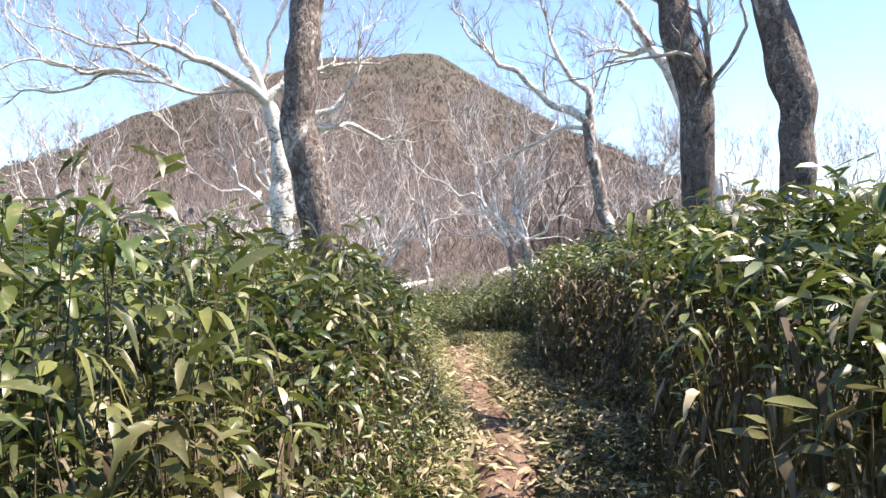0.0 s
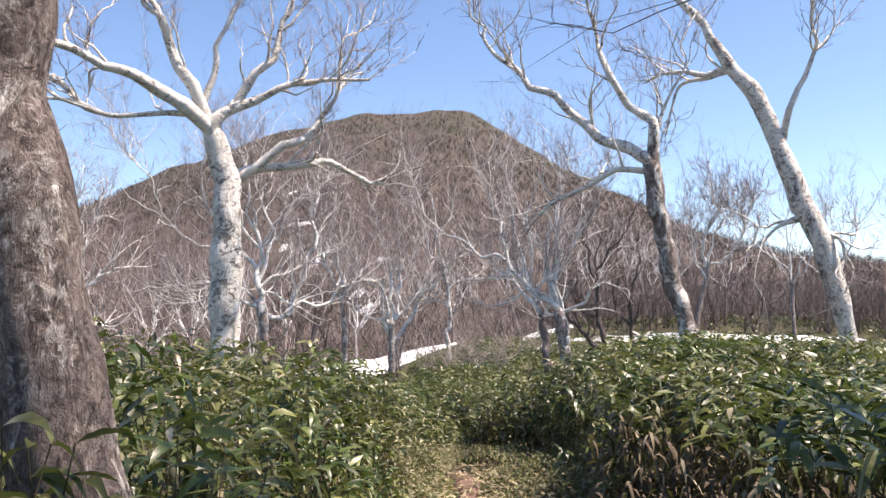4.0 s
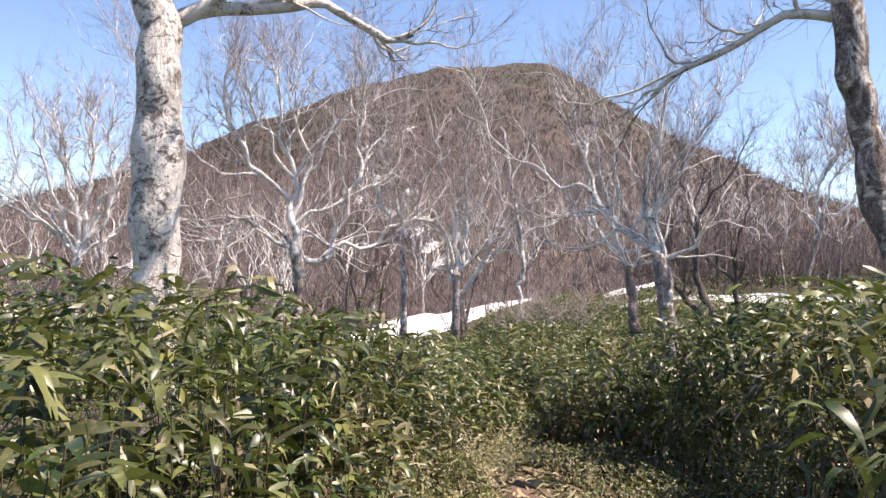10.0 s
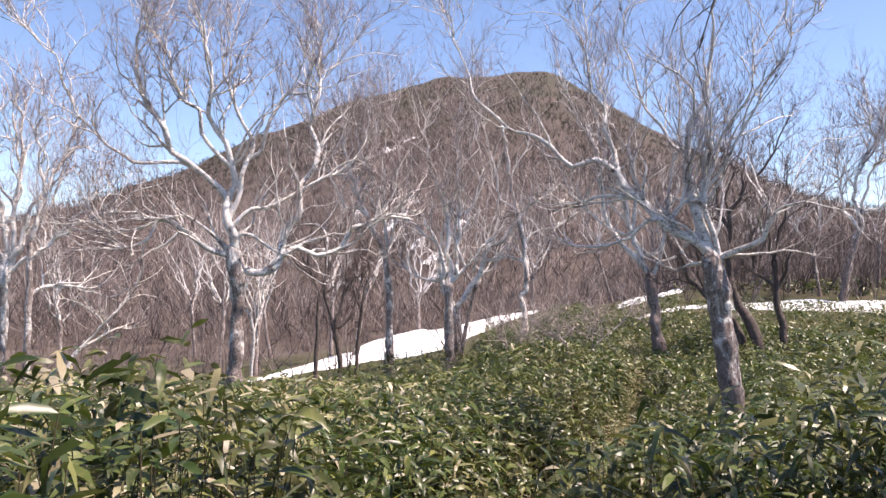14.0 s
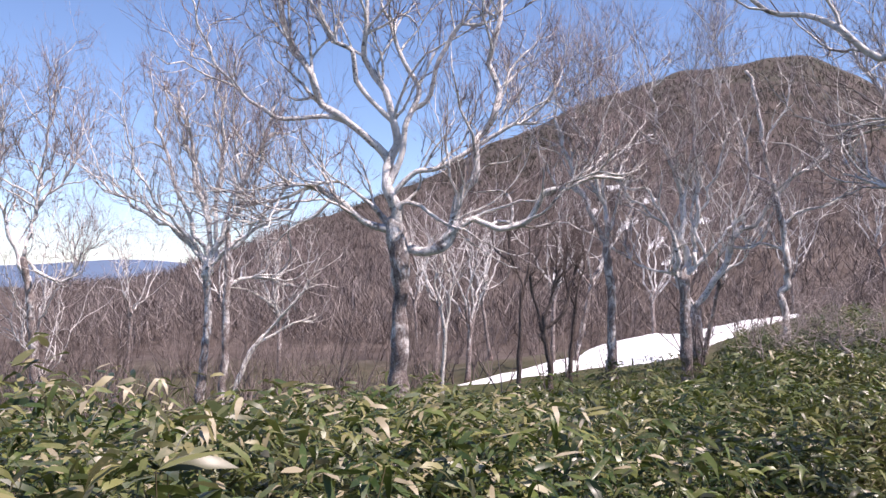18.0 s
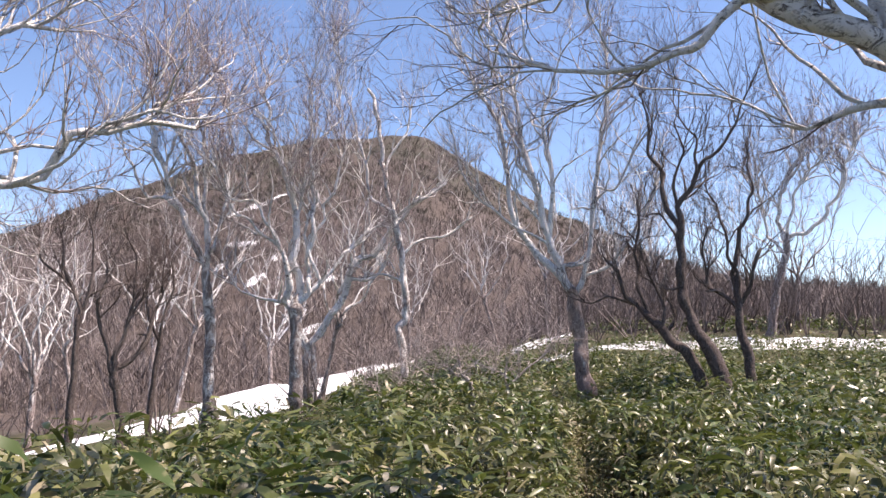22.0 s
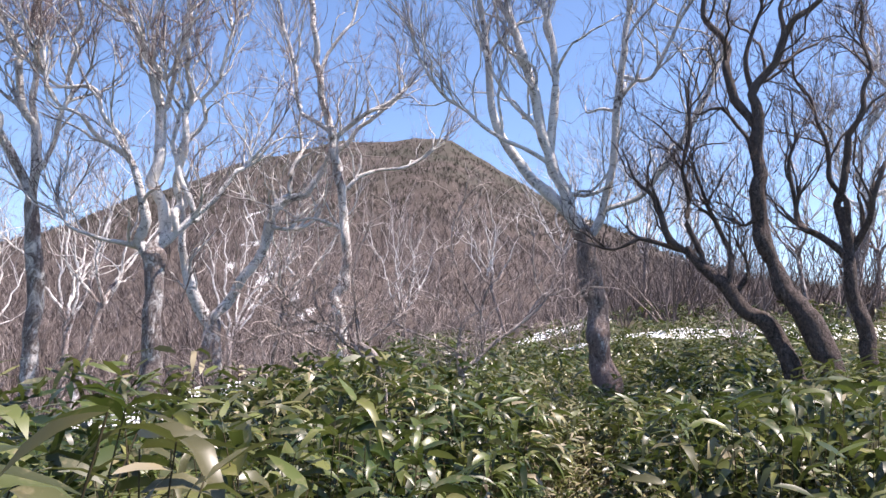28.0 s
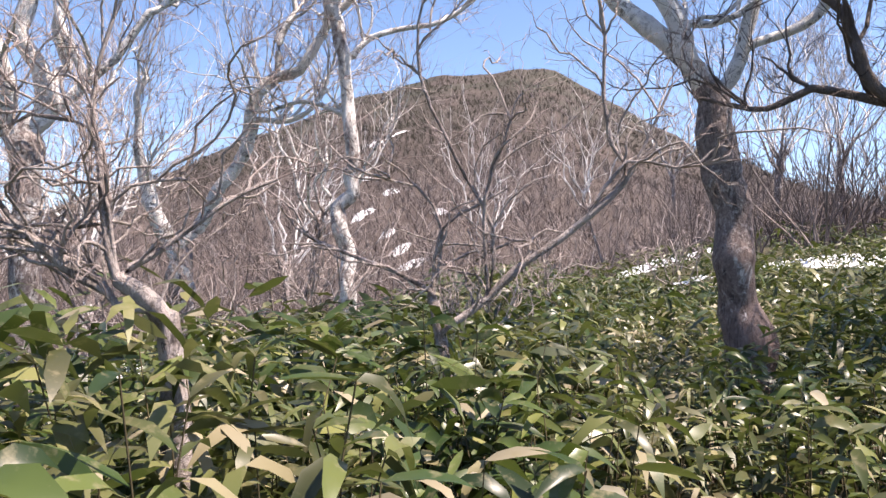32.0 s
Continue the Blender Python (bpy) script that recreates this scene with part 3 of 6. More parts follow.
T["B"].append([(-2.27, -0.57, 3.15, 0.036), (-2.68, -0.67, 3.13, 0.032), (-3.21, -0.80, 2.92, 0.024), (-3.58, -0.89, 2.93, 0.020), (-4.02, -1.00, 2.74, 0.012)])
T["B"].append([(-1.78, -0.44, 3.55, 0.032), (-2.16, -0.54, 3.46, 0.028), (-2.77, -0.69, 3.54, 0.024), (-3.15, -0.78, 3.61, 0.016)])
T["B"].append([(-3.15, -0.78, 3.67, 0.024), (-3.51, -0.87, 3.40, 0.020), (-3.88, -0.97, 3.30, 0.016), (-4.40, -1.09, 3.45, 0.012)])
T["B"].append([(-0.84, -0.21, 4.16, 0.057), (-1.09, -0.27, 4.47, 0.045), (-1.25, -0.31, 4.88, 0.033), (-1.73, -0.43, 5.19, 0.020)])
# C
T["C"] = [(3.08, 13.07, 1.16), [(0.00, 0.00, -0.00, 0.154), (-0.12, 0.04, 0.47, 0.132), (-0.28, 0.08, 0.95, 0.115), (-0.36, 0.10, 1.43, 0.109), (-0.49, 0.13, 2.05, 0.104), (-0.57, 0.15, 2.71, 0.117)]]
T["C"].append([(-0.60, 0.16, 2.74, 0.093), (-1.12, 0.29, 2.97, 0.082), (-1.60, 0.42, 3.41, 0.065), (-1.97, 0.52, 3.78, 0.056), (-2.36, 0.62, 4.16, 0.040), (-2.76, 0.72, 4.56, 0.027)])
T["C"].append([(-0.63, 0.17, 2.56, 0.046), (-1.12, 0.29, 2.50, 0.041), (-1.60, 0.42, 2.33, 0.035), (-1.91, 0.50, 2.22, 0.029), (-2.10, 0.55, 2.06, 0.020)])
T["C"].append([(-0.51, 0.14, 2.80, 0.086), (-0.56, 0.15, 3.24, 0.074), (-0.76, 0.20, 3.58, 0.059), (-0.99, 0.26, 3.99, 0.051), (-1.17, 0.31, 4.40, 0.032)])
T["C"].append([(-0.48, 0.13, 2.73, 0.043), (-0.37, 0.10, 3.16, 0.034), (-0.26, 0.07, 3.46, 0.024), (-0.14, 0.04, 3.82, 0.015)])
# D
T["D"] = [(5.21, 13.8, 1.21), [(-0.00, 0.00, 0.00, 0.131), (-0.05, 0.02, 0.50, 0.124), (-0.20, 0.07, 1.32, 0.141), (-0.47, 0.18, 2.13, 0.140), (-0.76, 0.28, 3.04, 0.130), (-0.96, 0.35, 3.64, 0.115), (-1.27, 0.47, 4.10, 0.100), (-1.59, 0.59, 4.75, 0.068), (-1.92, 0.71, 5.24, 0.052), (-2.26, 0.84, 5.83, 0.035)]]
T["D"].append([(-1.27, 0.47, 3.98, 0.050), (-1.90, 0.71, 4.10, 0.038), (-2.60, 0.97, 4.21, 0.022)])
T["D"].append([(-1.45, 0.54, 4.00, 0.038), (-1.90, 0.71, 3.93, 0.030), (-2.06, 0.77, 3.51, 0.021), (-2.11, 0.78, 3.21, 0.017)])
T["D"].append([(-0.44, 0.16, 2.01, 0.040), (-0.79, 0.29, 1.90, 0.028), (-1.00, 0.37, 1.67, 0.016)])
T["D"].append([(-0.25, 0.09, 1.80, 0.039), (0.01, -0.00, 1.71, 0.031), (0.03, -0.01, 1.32, 0.019)])
T["D"].append([(-0.76, 0.28, 3.04, 0.049), (-0.40, 0.15, 3.91, 0.040), (-0.32, 0.12, 4.63, 0.028), (-0.10, 0.04, 5.25, 0.020)])
# E
T["E"] = [(1.93, 5.79, 1.24), [(0.00, -0.00, -0.00, 0.140), (-0.00, 0.00, 0.64, 0.132), (0.01, -0.00, 1.36, 0.136), (-0.08, 0.03, 1.80, 0.129), (-0.16, 0.05, 2.23, 0.112), (-0.31, 0.10, 2.78, 0.087)]]
T["E"].append([(0.06, -0.02, 1.42, 0.064), (0.17, -0.06, 1.50, 0.055), (0.22, -0.07, 1.56, 0.042)])
T["E"].append([(-0.16, 0.05, 2.23, 0.065), (-0.43, 0.14, 2.71, 0.048), (-0.67, 0.22, 3.01, 0.031)])
# F
T["F"] = [(2.51, 5.37, 1.25), [(-0.00, 0.00, -0.00, 0.134), (-0.02, 0.01, 0.79, 0.131), (-0.02, 0.01, 1.27, 0.139), (-0.08, 0.04, 1.75, 0.139), (-0.17, 0.08, 2.09, 0.121), (-0.30, 0.14, 2.52, 0.089)]]
T["F"].append([(-0.14, 0.07, 2.00, 0.060), (0.16, -0.07, 2.27, 0.039), (0.35, -0.16, 2.54, 0.027)])
# I
T["I"] = [(2.45, 20.23, -0.18), [(-0.00, 0.00, -0.00, 0.159), (-0.09, 0.02, 0.43, 0.147), (-0.14, 0.03, 1.07, 0.141), (-0.25, 0.05, 1.83, 0.136), (-0.31, 0.06, 2.13, 0.136)]]
T["I"].append([(-0.39, 0.09, 2.15, 0.091), (-0.46, 0.13, 2.27, 0.086), (-0.61, 0.21, 2.40, 0.082), (-0.81, 0.32, 2.52, 0.077), (-0.97, 0.41, 2.68, 0.072), (-1.08, 0.47, 2.86, 0.063), (-1.16, 0.51, 3.01, 0.053)])
T["I"].append([(-0.42, 0.11, 2.28, 0.048), (-0.39, 0.09, 2.57, 0.041), (-0.36, 0.08, 2.86, 0.032), (-0.32, 0.05, 3.14, 0.022)])
T["I"].append([(-1.19, 0.24, 3.01, 0.061), (-1.45, 0.29, 3.40, 0.058), (-1.99, 0.40, 3.46, 0.042), (-2.47, 0.49, 3.88, 0.032), (-3.13, 0.62, 4.23, 0.022), (-3.51, 0.70, 5.01, 0.015)])
T["I"].append([(-0.36, 0.07, 2.29, 0.091), (-0.45, 0.09, 2.81, 0.079), (-0.57, 0.11, 3.48, 0.056), (-0.44, 0.09, 4.14, 0.040), (-0.26, 0.05, 4.85, 0.026), (-0.19, 0.04, 5.37, 0.016)])
T["I"].append([(-1.19, 0.24, 3.18, 0.047), (-1.32, 0.26, 3.73, 0.041), (-1.51, 0.30, 4.30, 0.028), (-1.71, 0.34, 4.88, 0.017)])
T["I"].append([(-0.19, 0.04, 2.04, 0.065), (0.13, -0.03, 2.22, 0.054), (0.36, -0.07, 2.34, 0.041), (0.47, -0.09, 2.59, 0.025), (0.86, -0.17, 2.77, 0.015)])
T["I"].append([(-0.02, 0.00, 1.45, 0.058), (-0.10, 0.02, 2.16, 0.045), (-0.15, 0.03, 2.80, 0.036), (0.03, -0.01, 3.44, 0.026), (0.26, -0.05, 4.01, 0.016)])
T["I"].append([(-0.57, 0.11, 3.48, 0.033), (-0.94, 0.19, 3.84, 0.027), (-1.19, 0.24, 4.41, 0.020), (-1.38, 0.28, 5.12, 0.014)])
T["I"].append([(-0.45, 0.09, 2.81, 0.039), (-0.09, 0.02, 3.32, 0.029), (0.15, -0.03, 3.89, 0.022), (0.49, -0.10, 4.50, 0.013)])
T["I"].append([(-0.81, 0.32, 2.52, 0.040), (-0.98, 0.41, 2.50, 0.036), (-1.15, 0.51, 2.29, 0.031), (-1.25, 0.56, 2.28, 0.026), (-1.53, 0.72, 2.21, 0.020), (-1.80, 0.86, 2.32, 0.015), (-2.08, 1.01, 2.41, 0.008)])
T["I"].append([(-0.43, 0.11, 2.06, 0.041), (-0.52, 0.17, 2.09, 0.035), (-0.70, 0.26, 2.07, 0.025), (-0.87, 0.35, 2.01, 0.015), (-0.95, 0.40, 2.04, 0.007)])
T["I"].append([(-1.08, 0.47, 2.88, 0.045), (-1.25, 0.56, 2.88, 0.036), (-1.54, 0.72, 2.85, 0.028), (-1.71, 0.81, 2.82, 0.019), (-1.75, 0.84, 2.99, 0.009)])
T["I"].append([(-0.58, 0.20, 2.41, 0.055), (-0.60, 0.20, 2.62, 0.046), (-0.53, 0.17, 2.81, 0.039), (-0.54, 0.18, 3.08, 0.026)])
T["I"].append([(-1.54, 0.72, 2.85, 0.018), (-1.85, 0.89, 2.77, 0.015), (-2.07, 1.01, 2.70, 0.010)])
# Q
T["Q"] = [(11.45, 42.8, 0.74), [(0.00, 0.00, -0.00, 0.183), (0.25, -0.10, 1.63, 0.166), (0.56, -0.24, 2.92, 0.148), (0.67, -0.28, 3.47, 0.139)]]
T["Q"].append([(0.67, -0.28, 3.47, 0.111), (1.53, -0.66, 3.88, 0.091), (2.34, -1.01, 4.84, 0.073), (2.91, -1.25, 6.65, 0.045)])
T["Q"].append([(0.58, -0.25, 3.29, 0.111), (0.44, -0.18, 4.80, 0.084), (1.07, -0.46, 6.28, 0.056), (0.69, -0.30, 7.88, 0.038)])
T["Q"].append([(0.75, -0.32, 3.46, 0.074), (1.15, -0.49, 5.13, 0.056), (2.16, -0.93, 6.55, 0.037)])
T["Q"].append([(0.40, -0.17, 2.92, 0.074), (-0.31, 0.14, 4.29, 0.057), (-0.54, 0.24, 6.05, 0.038)])
# L
T["L"] = [(-14.3, 29.01, -1.52), [(-0.00, -0.00, 0.00, 0.146), (0.06, 0.05, 0.87, 0.132), (0.11, 0.10, 2.04, 0.117), (0.07, 0.06, 3.06, 0.118)]]
T["L"].append([(0.04, 0.03, 3.06, 0.088), (-0.23, -0.21, 3.93, 0.073), (-0.94, -0.84, 4.62, 0.050), (-1.35, -1.21, 5.60, 0.029), (-1.66, -1.49, 6.86, 0.021)])
T["L"].append([(0.09, 0.08, 3.13, 0.088), (0.11, 0.10, 4.39, 0.074), (-0.17, -0.16, 5.85, 0.051), (-0.51, -0.45, 7.29, 0.029)])
T["L"].append([(0.14, 0.12, 3.21, 0.081), (0.58, 0.52, 4.41, 0.060), (0.98, 0.88, 5.49, 0.045), (1.27, 1.14, 7.05, 0.023)])
T["L"].append([(-0.03, -0.02, 3.65, 0.059), (-0.64, -0.58, 4.35, 0.043), (-1.43, -1.28, 5.02, 0.028)])
T["L"].append([(0.11, 0.10, 4.39, 0.059), (0.34, 0.30, 5.89, 0.045), (0.20, 0.18, 7.53, 0.030)])
T["L"].append([(0.22, 0.16, 3.27, 0.084), (-0.50, -0.28, 4.18, 0.074), (-1.34, -0.79, 4.79, 0.054), (-2.02, -1.21, 5.48, 0.036)])
T["L"].append([(0.22, 0.16, 3.27, 0.084), (-0.29, -0.15, 4.55, 0.074), (-0.80, -0.46, 5.82, 0.055), (-1.09, -0.64, 7.08, 0.036)])
T["L"].append([(0.25, 0.18, 3.36, 0.093), (-0.01, 0.02, 4.93, 0.084), (-0.24, -0.12, 6.41, 0.056), (-0.61, -0.35, 7.77, 0.037)])
T["L"].append([(0.29, 0.21, 3.36, 0.093), (0.35, 0.24, 4.95, 0.075), (0.48, 0.32, 6.46, 0.056), (0.38, 0.26, 8.14, 0.038)])
T["L"].append([(0.34, 0.24, 3.30, 0.084), (0.64, 0.42, 4.58, 0.075), (1.15, 0.73, 5.93, 0.057), (1.51, 0.96, 7.29, 0.038)])
T["L"].append([(0.37, 0.25, 3.27, 0.075), (1.24, 0.79, 4.13, 0.067), (2.00, 1.26, 4.82, 0.048), (2.78, 1.74, 4.94, 0.029)])
# L2
T["L2"] = [(-13.13, 28.49, -1.38), [(-0.00, -0.00, 0.00, 0.104), (0.05, 0.04, 0.83, 0.098), (0.06, 0.05, 2.50, 0.091), (0.07, 0.06, 3.91, 0.070)]]
T["L2"].append([(0.07, 0.06, 3.91, 0.063), (0.25, 0.21, 5.19, 0.050), (0.11, 0.09, 7.03, 0.028)])
T["L2"].append([(0.06, 0.05, 3.49, 0.056), (0.57, 0.49, 4.21, 0.043), (1.18, 1.00, 5.26, 0.029)])
T["L2"].append([(0.07, 0.05, 2.64, 0.063), (0.70, 0.60, 2.79, 0.050), (1.45, 1.23, 2.52, 0.029)])
# R
T["R"] = [(-20.76, 29.04, -1.18), [(-0.00, -0.00, 0.00, 0.143), (-0.08, -0.10, 1.58, 0.128), (-0.24, -0.30, 3.17, 0.112)]]
T["R"].append([(-0.24, -0.30, 3.17, 0.080), (-0.01, -0.02, 4.95, 0.065), (0.12, 0.16, 6.95, 0.041), (0.19, 0.24, 8.14, 0.025)])
T["R"].append([(-0.24, -0.30, 3.01, 0.072), (0.39, 0.49, 2.51, 0.049), (0.74, 0.93, 3.15, 0.025)])
T["R"].append([(-0.14, -0.18, 2.53, 0.080), (-0.62, -0.78, 4.93, 0.064), (-0.59, -0.74, 7.37, 0.032)])
T["R"].append([(-0.06, -0.07, 4.79, 0.057), (0.33, 0.42, 5.63, 0.041), (0.49, 0.62, 6.82, 0.025)])
# O1
T["O1"] = [(-5.57, 28.94, -0.65), [(0.00, -0.00, -0.00, 0.063), (0.03, 0.01, 0.82, 0.058), (0.06, 0.02, 1.86, 0.053)]]
T["O1"].append([(0.04, 0.01, 1.87, 0.042), (-0.15, -0.06, 2.51, 0.037), (-0.24, -0.09, 3.26, 0.021)])
T["O1"].append([(0.06, 0.02, 1.86, 0.043), (0.25, 0.09, 2.50, 0.032), (0.16, 0.06, 3.47, 0.016)])
T["O1"].append([(-0.10, -0.04, 2.40, 0.027), (-0.45, -0.16, 2.73, 0.021), (-0.54, -0.20, 3.16, 0.011)])
# O2
T["O2"] = [(-5.38, 30.44, -0.84), [(-0.00, -0.00, 0.00, 0.086), (-0.05, -0.02, 0.68, 0.081), (-0.20, -0.07, 1.37, 0.069)]]
T["O2"].append([(-0.20, -0.07, 1.37, 0.058), (-0.36, -0.12, 2.06, 0.047), (-0.29, -0.10, 2.99, 0.023)])
T["O2"].append([(-0.15, -0.05, 1.14, 0.058), (0.03, 0.01, 2.05, 0.047), (0.15, 0.05, 2.98, 0.029), (-0.06, -0.02, 3.82, 0.018)])
T["O2"].append([(-0.10, -0.03, 1.02, 0.058), (0.46, 0.16, 1.81, 0.047), (0.71, 0.24, 2.74, 0.024)])
T["O2"].append([(0.03, 0.01, 2.05, 0.029), (0.26, 0.09, 2.51, 0.023), (0.59, 0.20, 2.74, 0.012)])
# O3
T["O3"] = [(-5.04, 30.88, -0.78), [(0.00, 0.00, 0.00, 0.065), (0.01, 0.01, 0.58, 0.059), (0.15, 0.04, 1.74, 0.054)]]
T["O3"].append([(0.15, 0.04, 1.74, 0.042), (0.28, 0.08, 2.45, 0.030), (0.18, 0.05, 3.30, 0.018)])
T["O3"].append([(0.12, 0.04, 1.51, 0.036), (-0.13, -0.03, 2.23, 0.030), (-0.05, -0.01, 2.94, 0.018)])
# S
T["S"] = [(-6.66, 27.57, -0.48), [(-0.00, 0.00, -0.00, 0.043), (0.03, 0.03, 0.76, 0.044), (-0.05, -0.02, 1.34, 0.039)]]
T["S"].append([(-0.05, -0.02, 1.34, 0.029), (-0.09, -0.05, 2.02, 0.025), (-0.01, -0.00, 2.61, 0.015)])
T["S"].append([(0.03, 0.03, 0.85, 0.029), (0.15, 0.10, 1.72, 0.025), (0.07, 0.05, 2.31, 0.015)])
# S2
T["S2"] = [(-9.97, 25.23, -0.97), [(-0.00, 0.00, 0.00, 0.054), (0.22, 0.18, 0.86, 0.055), (0.46, 0.36, 1.29, 0.050)]]
T["S2"].append([(0.46, 0.36, 1.29, 0.044), (0.79, 0.62, 1.85, 0.033), (1.12, 0.87, 2.41, 0.023)])
T["S2"].append([(0.34, 0.27, 1.08, 0.033), (0.80, 0.62, 1.40, 0.028), (1.31, 1.02, 1.56, 0.017)])
T["S2"].append([(0.71, 0.55, 1.79, 0.022), (0.28, 0.22, 2.28, 0.022), (-0.05, -0.03, 2.39, 0.011)])
# P4
T["P4"] = [(0.0, 29.66, -0.22), [(0.00, 0.00, -0.00, 0.022), (0.01, 0.01, 0.19, 0.021), (-0.03, -0.03, 0.39, 0.018)]]
T["P4"].append([(-0.03, -0.03, 0.39, 0.017), (-0.18, -0.15, 0.51, 0.014), (-0.26, -0.22, 0.58, 0.012), (-0.41, -0.34, 0.65, 0.008), (-0.50, -0.42, 0.71, 0.006)])
T["P4"].append([(-0.18, -0.15, 0.51, 0.011), (-0.31, -0.26, 0.63, 0.009), (-0.30, -0.25, 0.86, 0.007), (-0.29, -0.24, 1.20, 0.005), (-0.33, -0.27, 1.48, 0.004)])
T["P4"].append([(-0.05, -0.05, 0.39, 0.011), (0.05, 0.04, 0.66, 0.009), (0.25, 0.20, 0.91, 0.007), (0.37, 0.30, 1.35, 0.004)])
T["P4"].append([(-0.26, -0.22, 0.58, 0.008), (-0.41, -0.34, 0.62, 0.006), (-0.50, -0.42, 0.58, 0.004)])

# G
T["G"] = [(-4.97, 22.71, 0.18), [(0.00, 0.00, 0.00, 0.151), (0.01, 0.01, 0.71, 0.120), (0.02, 0.01, 1.31, 0.143), (-0.01, -0.01, 1.68, 0.173), (-0.07, -0.04, 2.02, 0.143)]]
T["G"].append([(-0.07, -0.04, 2.00, 0.136), (-0.12, -0.06, 2.43, 0.114), (-0.15, -0.08, 2.89, 0.095), (-0.20, -0.11, 3.42, 0.077), (-0.26, -0.14, 3.88, 0.070), (-0.33, -0.18, 4.34, 0.055), (-0.43, -0.24, 4.95, 0.040)])
T["G"].append([(-0.15, -0.08, 2.85, 0.084), (-0.45, -0.25, 3.11, 0.080), (-0.72, -0.39, 3.37, 0.077), (-0.98, -0.54, 3.78, 0.074), (-1.18, -0.65, 4.16, 0.067), (-1.35, -0.74, 4.46, 0.060), (-1.46, -0.80, 4.92, 0.045)])
T["G"].append([(-0.10, -0.05, 1.79, 0.098), (-0.37, -0.21, 1.89, 0.075), (-0.64, -0.35, 2.05, 0.068), (-0.87, -0.48, 2.27, 0.061), (-1.07, -0.59, 2.42, 0.046), (-1.49, -0.82, 2.23, 0.031), (-1.87, -1.03, 2.11, 0.023)])
T["G"].append([(-0.89, -0.49, 2.27, 0.034), (-1.22, -0.67, 1.93, 0.030), (-1.74, -0.96, 1.81, 0.019)])
T["G"].append([(-0.78, -0.43, 3.29, 0.054), (-1.11, -0.61, 3.17, 0.046), (-1.43, -0.79, 3.21, 0.047), (-1.76, -0.97, 3.47, 0.039), (-2.03, -1.11, 3.76, 0.032), (-2.36, -1.30, 4.36, 0.024)])
T["G"].append([(0.05, 0.03, 1.61, 0.120), (0.25, 0.14, 1.52, 0.109), (0.45, 0.25, 1.53, 0.102), (0.58, 0.32, 1.80, 0.094), (0.78, 0.43, 2.29, 0.095), (0.91, 0.50, 2.60, 0.084), (0.98, 0.54, 2.98, 0.077), (1.11, 0.61, 3.29, 0.070), (1.21, 0.66, 4.06, 0.059), (1.24, 0.68, 4.68, 0.048), (1.21, 0.66, 4.99, 0.036)])
T["G"].append([(0.61, 0.34, 1.85, 0.068), (0.95, 0.52, 1.95, 0.061), (1.28, 0.70, 2.00, 0.061), (1.61, 0.89, 2.23, 0.058), (1.85, 1.02, 2.46, 0.050), (2.15, 1.18, 2.58, 0.043), (2.56, 1.41, 2.59, 0.028)])
T["G"].append([(0.03, 0.02, 2.40, 0.061), (0.28, 0.15, 2.67, 0.057), (0.61, 0.34, 2.79, 0.053), (0.94, 0.52, 3.02, 0.046), (1.28, 0.70, 3.18, 0.039), (1.68, 0.92, 3.42, 0.027)])
T["G"].append([(-0.06, -0.04, 2.51, 0.068), (0.11, 0.06, 3.04, 0.061), (0.24, 0.13, 3.47, 0.058), (0.21, 0.11, 3.81, 0.054), (0.07, 0.04, 4.27, 0.047), (-0.07, -0.04, 4.80, 0.032)])
T["G"].append([(0.24, 0.13, 3.43, 0.050), (0.47, 0.26, 3.74, 0.050), (0.67, 0.37, 4.28, 0.051), (0.80, 0.44, 4.56, 0.044), (1.14, 0.63, 4.72, 0.028)])
T["G"].append([(0.03, 0.02, 2.25, 0.049), (0.28, 0.15, 2.14, 0.042), (0.61, 0.34, 2.10, 0.034), (0.81, 0.45, 2.37, 0.027)])
T["G"].append([(-0.19, -0.10, 3.15, 0.054), (-0.52, -0.29, 3.57, 0.054), (-0.72, -0.40, 4.10, 0.051), (-0.99, -0.54, 4.47, 0.044), (-1.09, -0.60, 4.93, 0.032)])
T["G"].append([(-0.09, -0.05, 1.94, 0.045), (-0.44, -0.24, 2.32, 0.034), (-0.97, -0.53, 2.50, 0.031), (-1.36, -0.75, 2.42, 0.023)])
# H
T["H"] = [(-2.71, 32.32, -0.02), [(0.00, 0.00, 0.00, 0.150), (-0.02, -0.01, 0.70, 0.138), (-0.00, -0.00, 1.18, 0.151), (-0.01, -0.00, 1.54, 0.168)]]
T["H"].append([(-0.05, -0.02, 1.64, 0.109), (-0.16, -0.05, 2.14, 0.097), (-0.28, -0.10, 2.51, 0.081), (-0.52, -0.18, 2.86, 0.060), (-0.85, -0.29, 3.08, 0.043), (-1.26, -0.43, 3.50, 0.035), (-1.48, -0.51, 4.27, 0.027)])
T["H"].append([(0.01, 0.00, 1.62, 0.126), (0.02, 0.01, 2.32, 0.114), (-0.05, -0.02, 2.98, 0.111), (-0.13, -0.05, 3.65, 0.104), (-0.19, -0.06, 4.16, 0.097), (-0.35, -0.12, 4.76, 0.072), (-0.49, -0.17, 5.27, 0.055), (-0.55, -0.19, 5.70, 0.042)])
T["H"].append([(0.10, 0.04, 1.57, 0.071), (0.31, 0.11, 1.68, 0.067), (0.52, 0.18, 1.85, 0.063), (0.82, 0.28, 2.20, 0.051), (1.12, 0.38, 2.56, 0.039), (1.26, 0.43, 3.00, 0.030)])
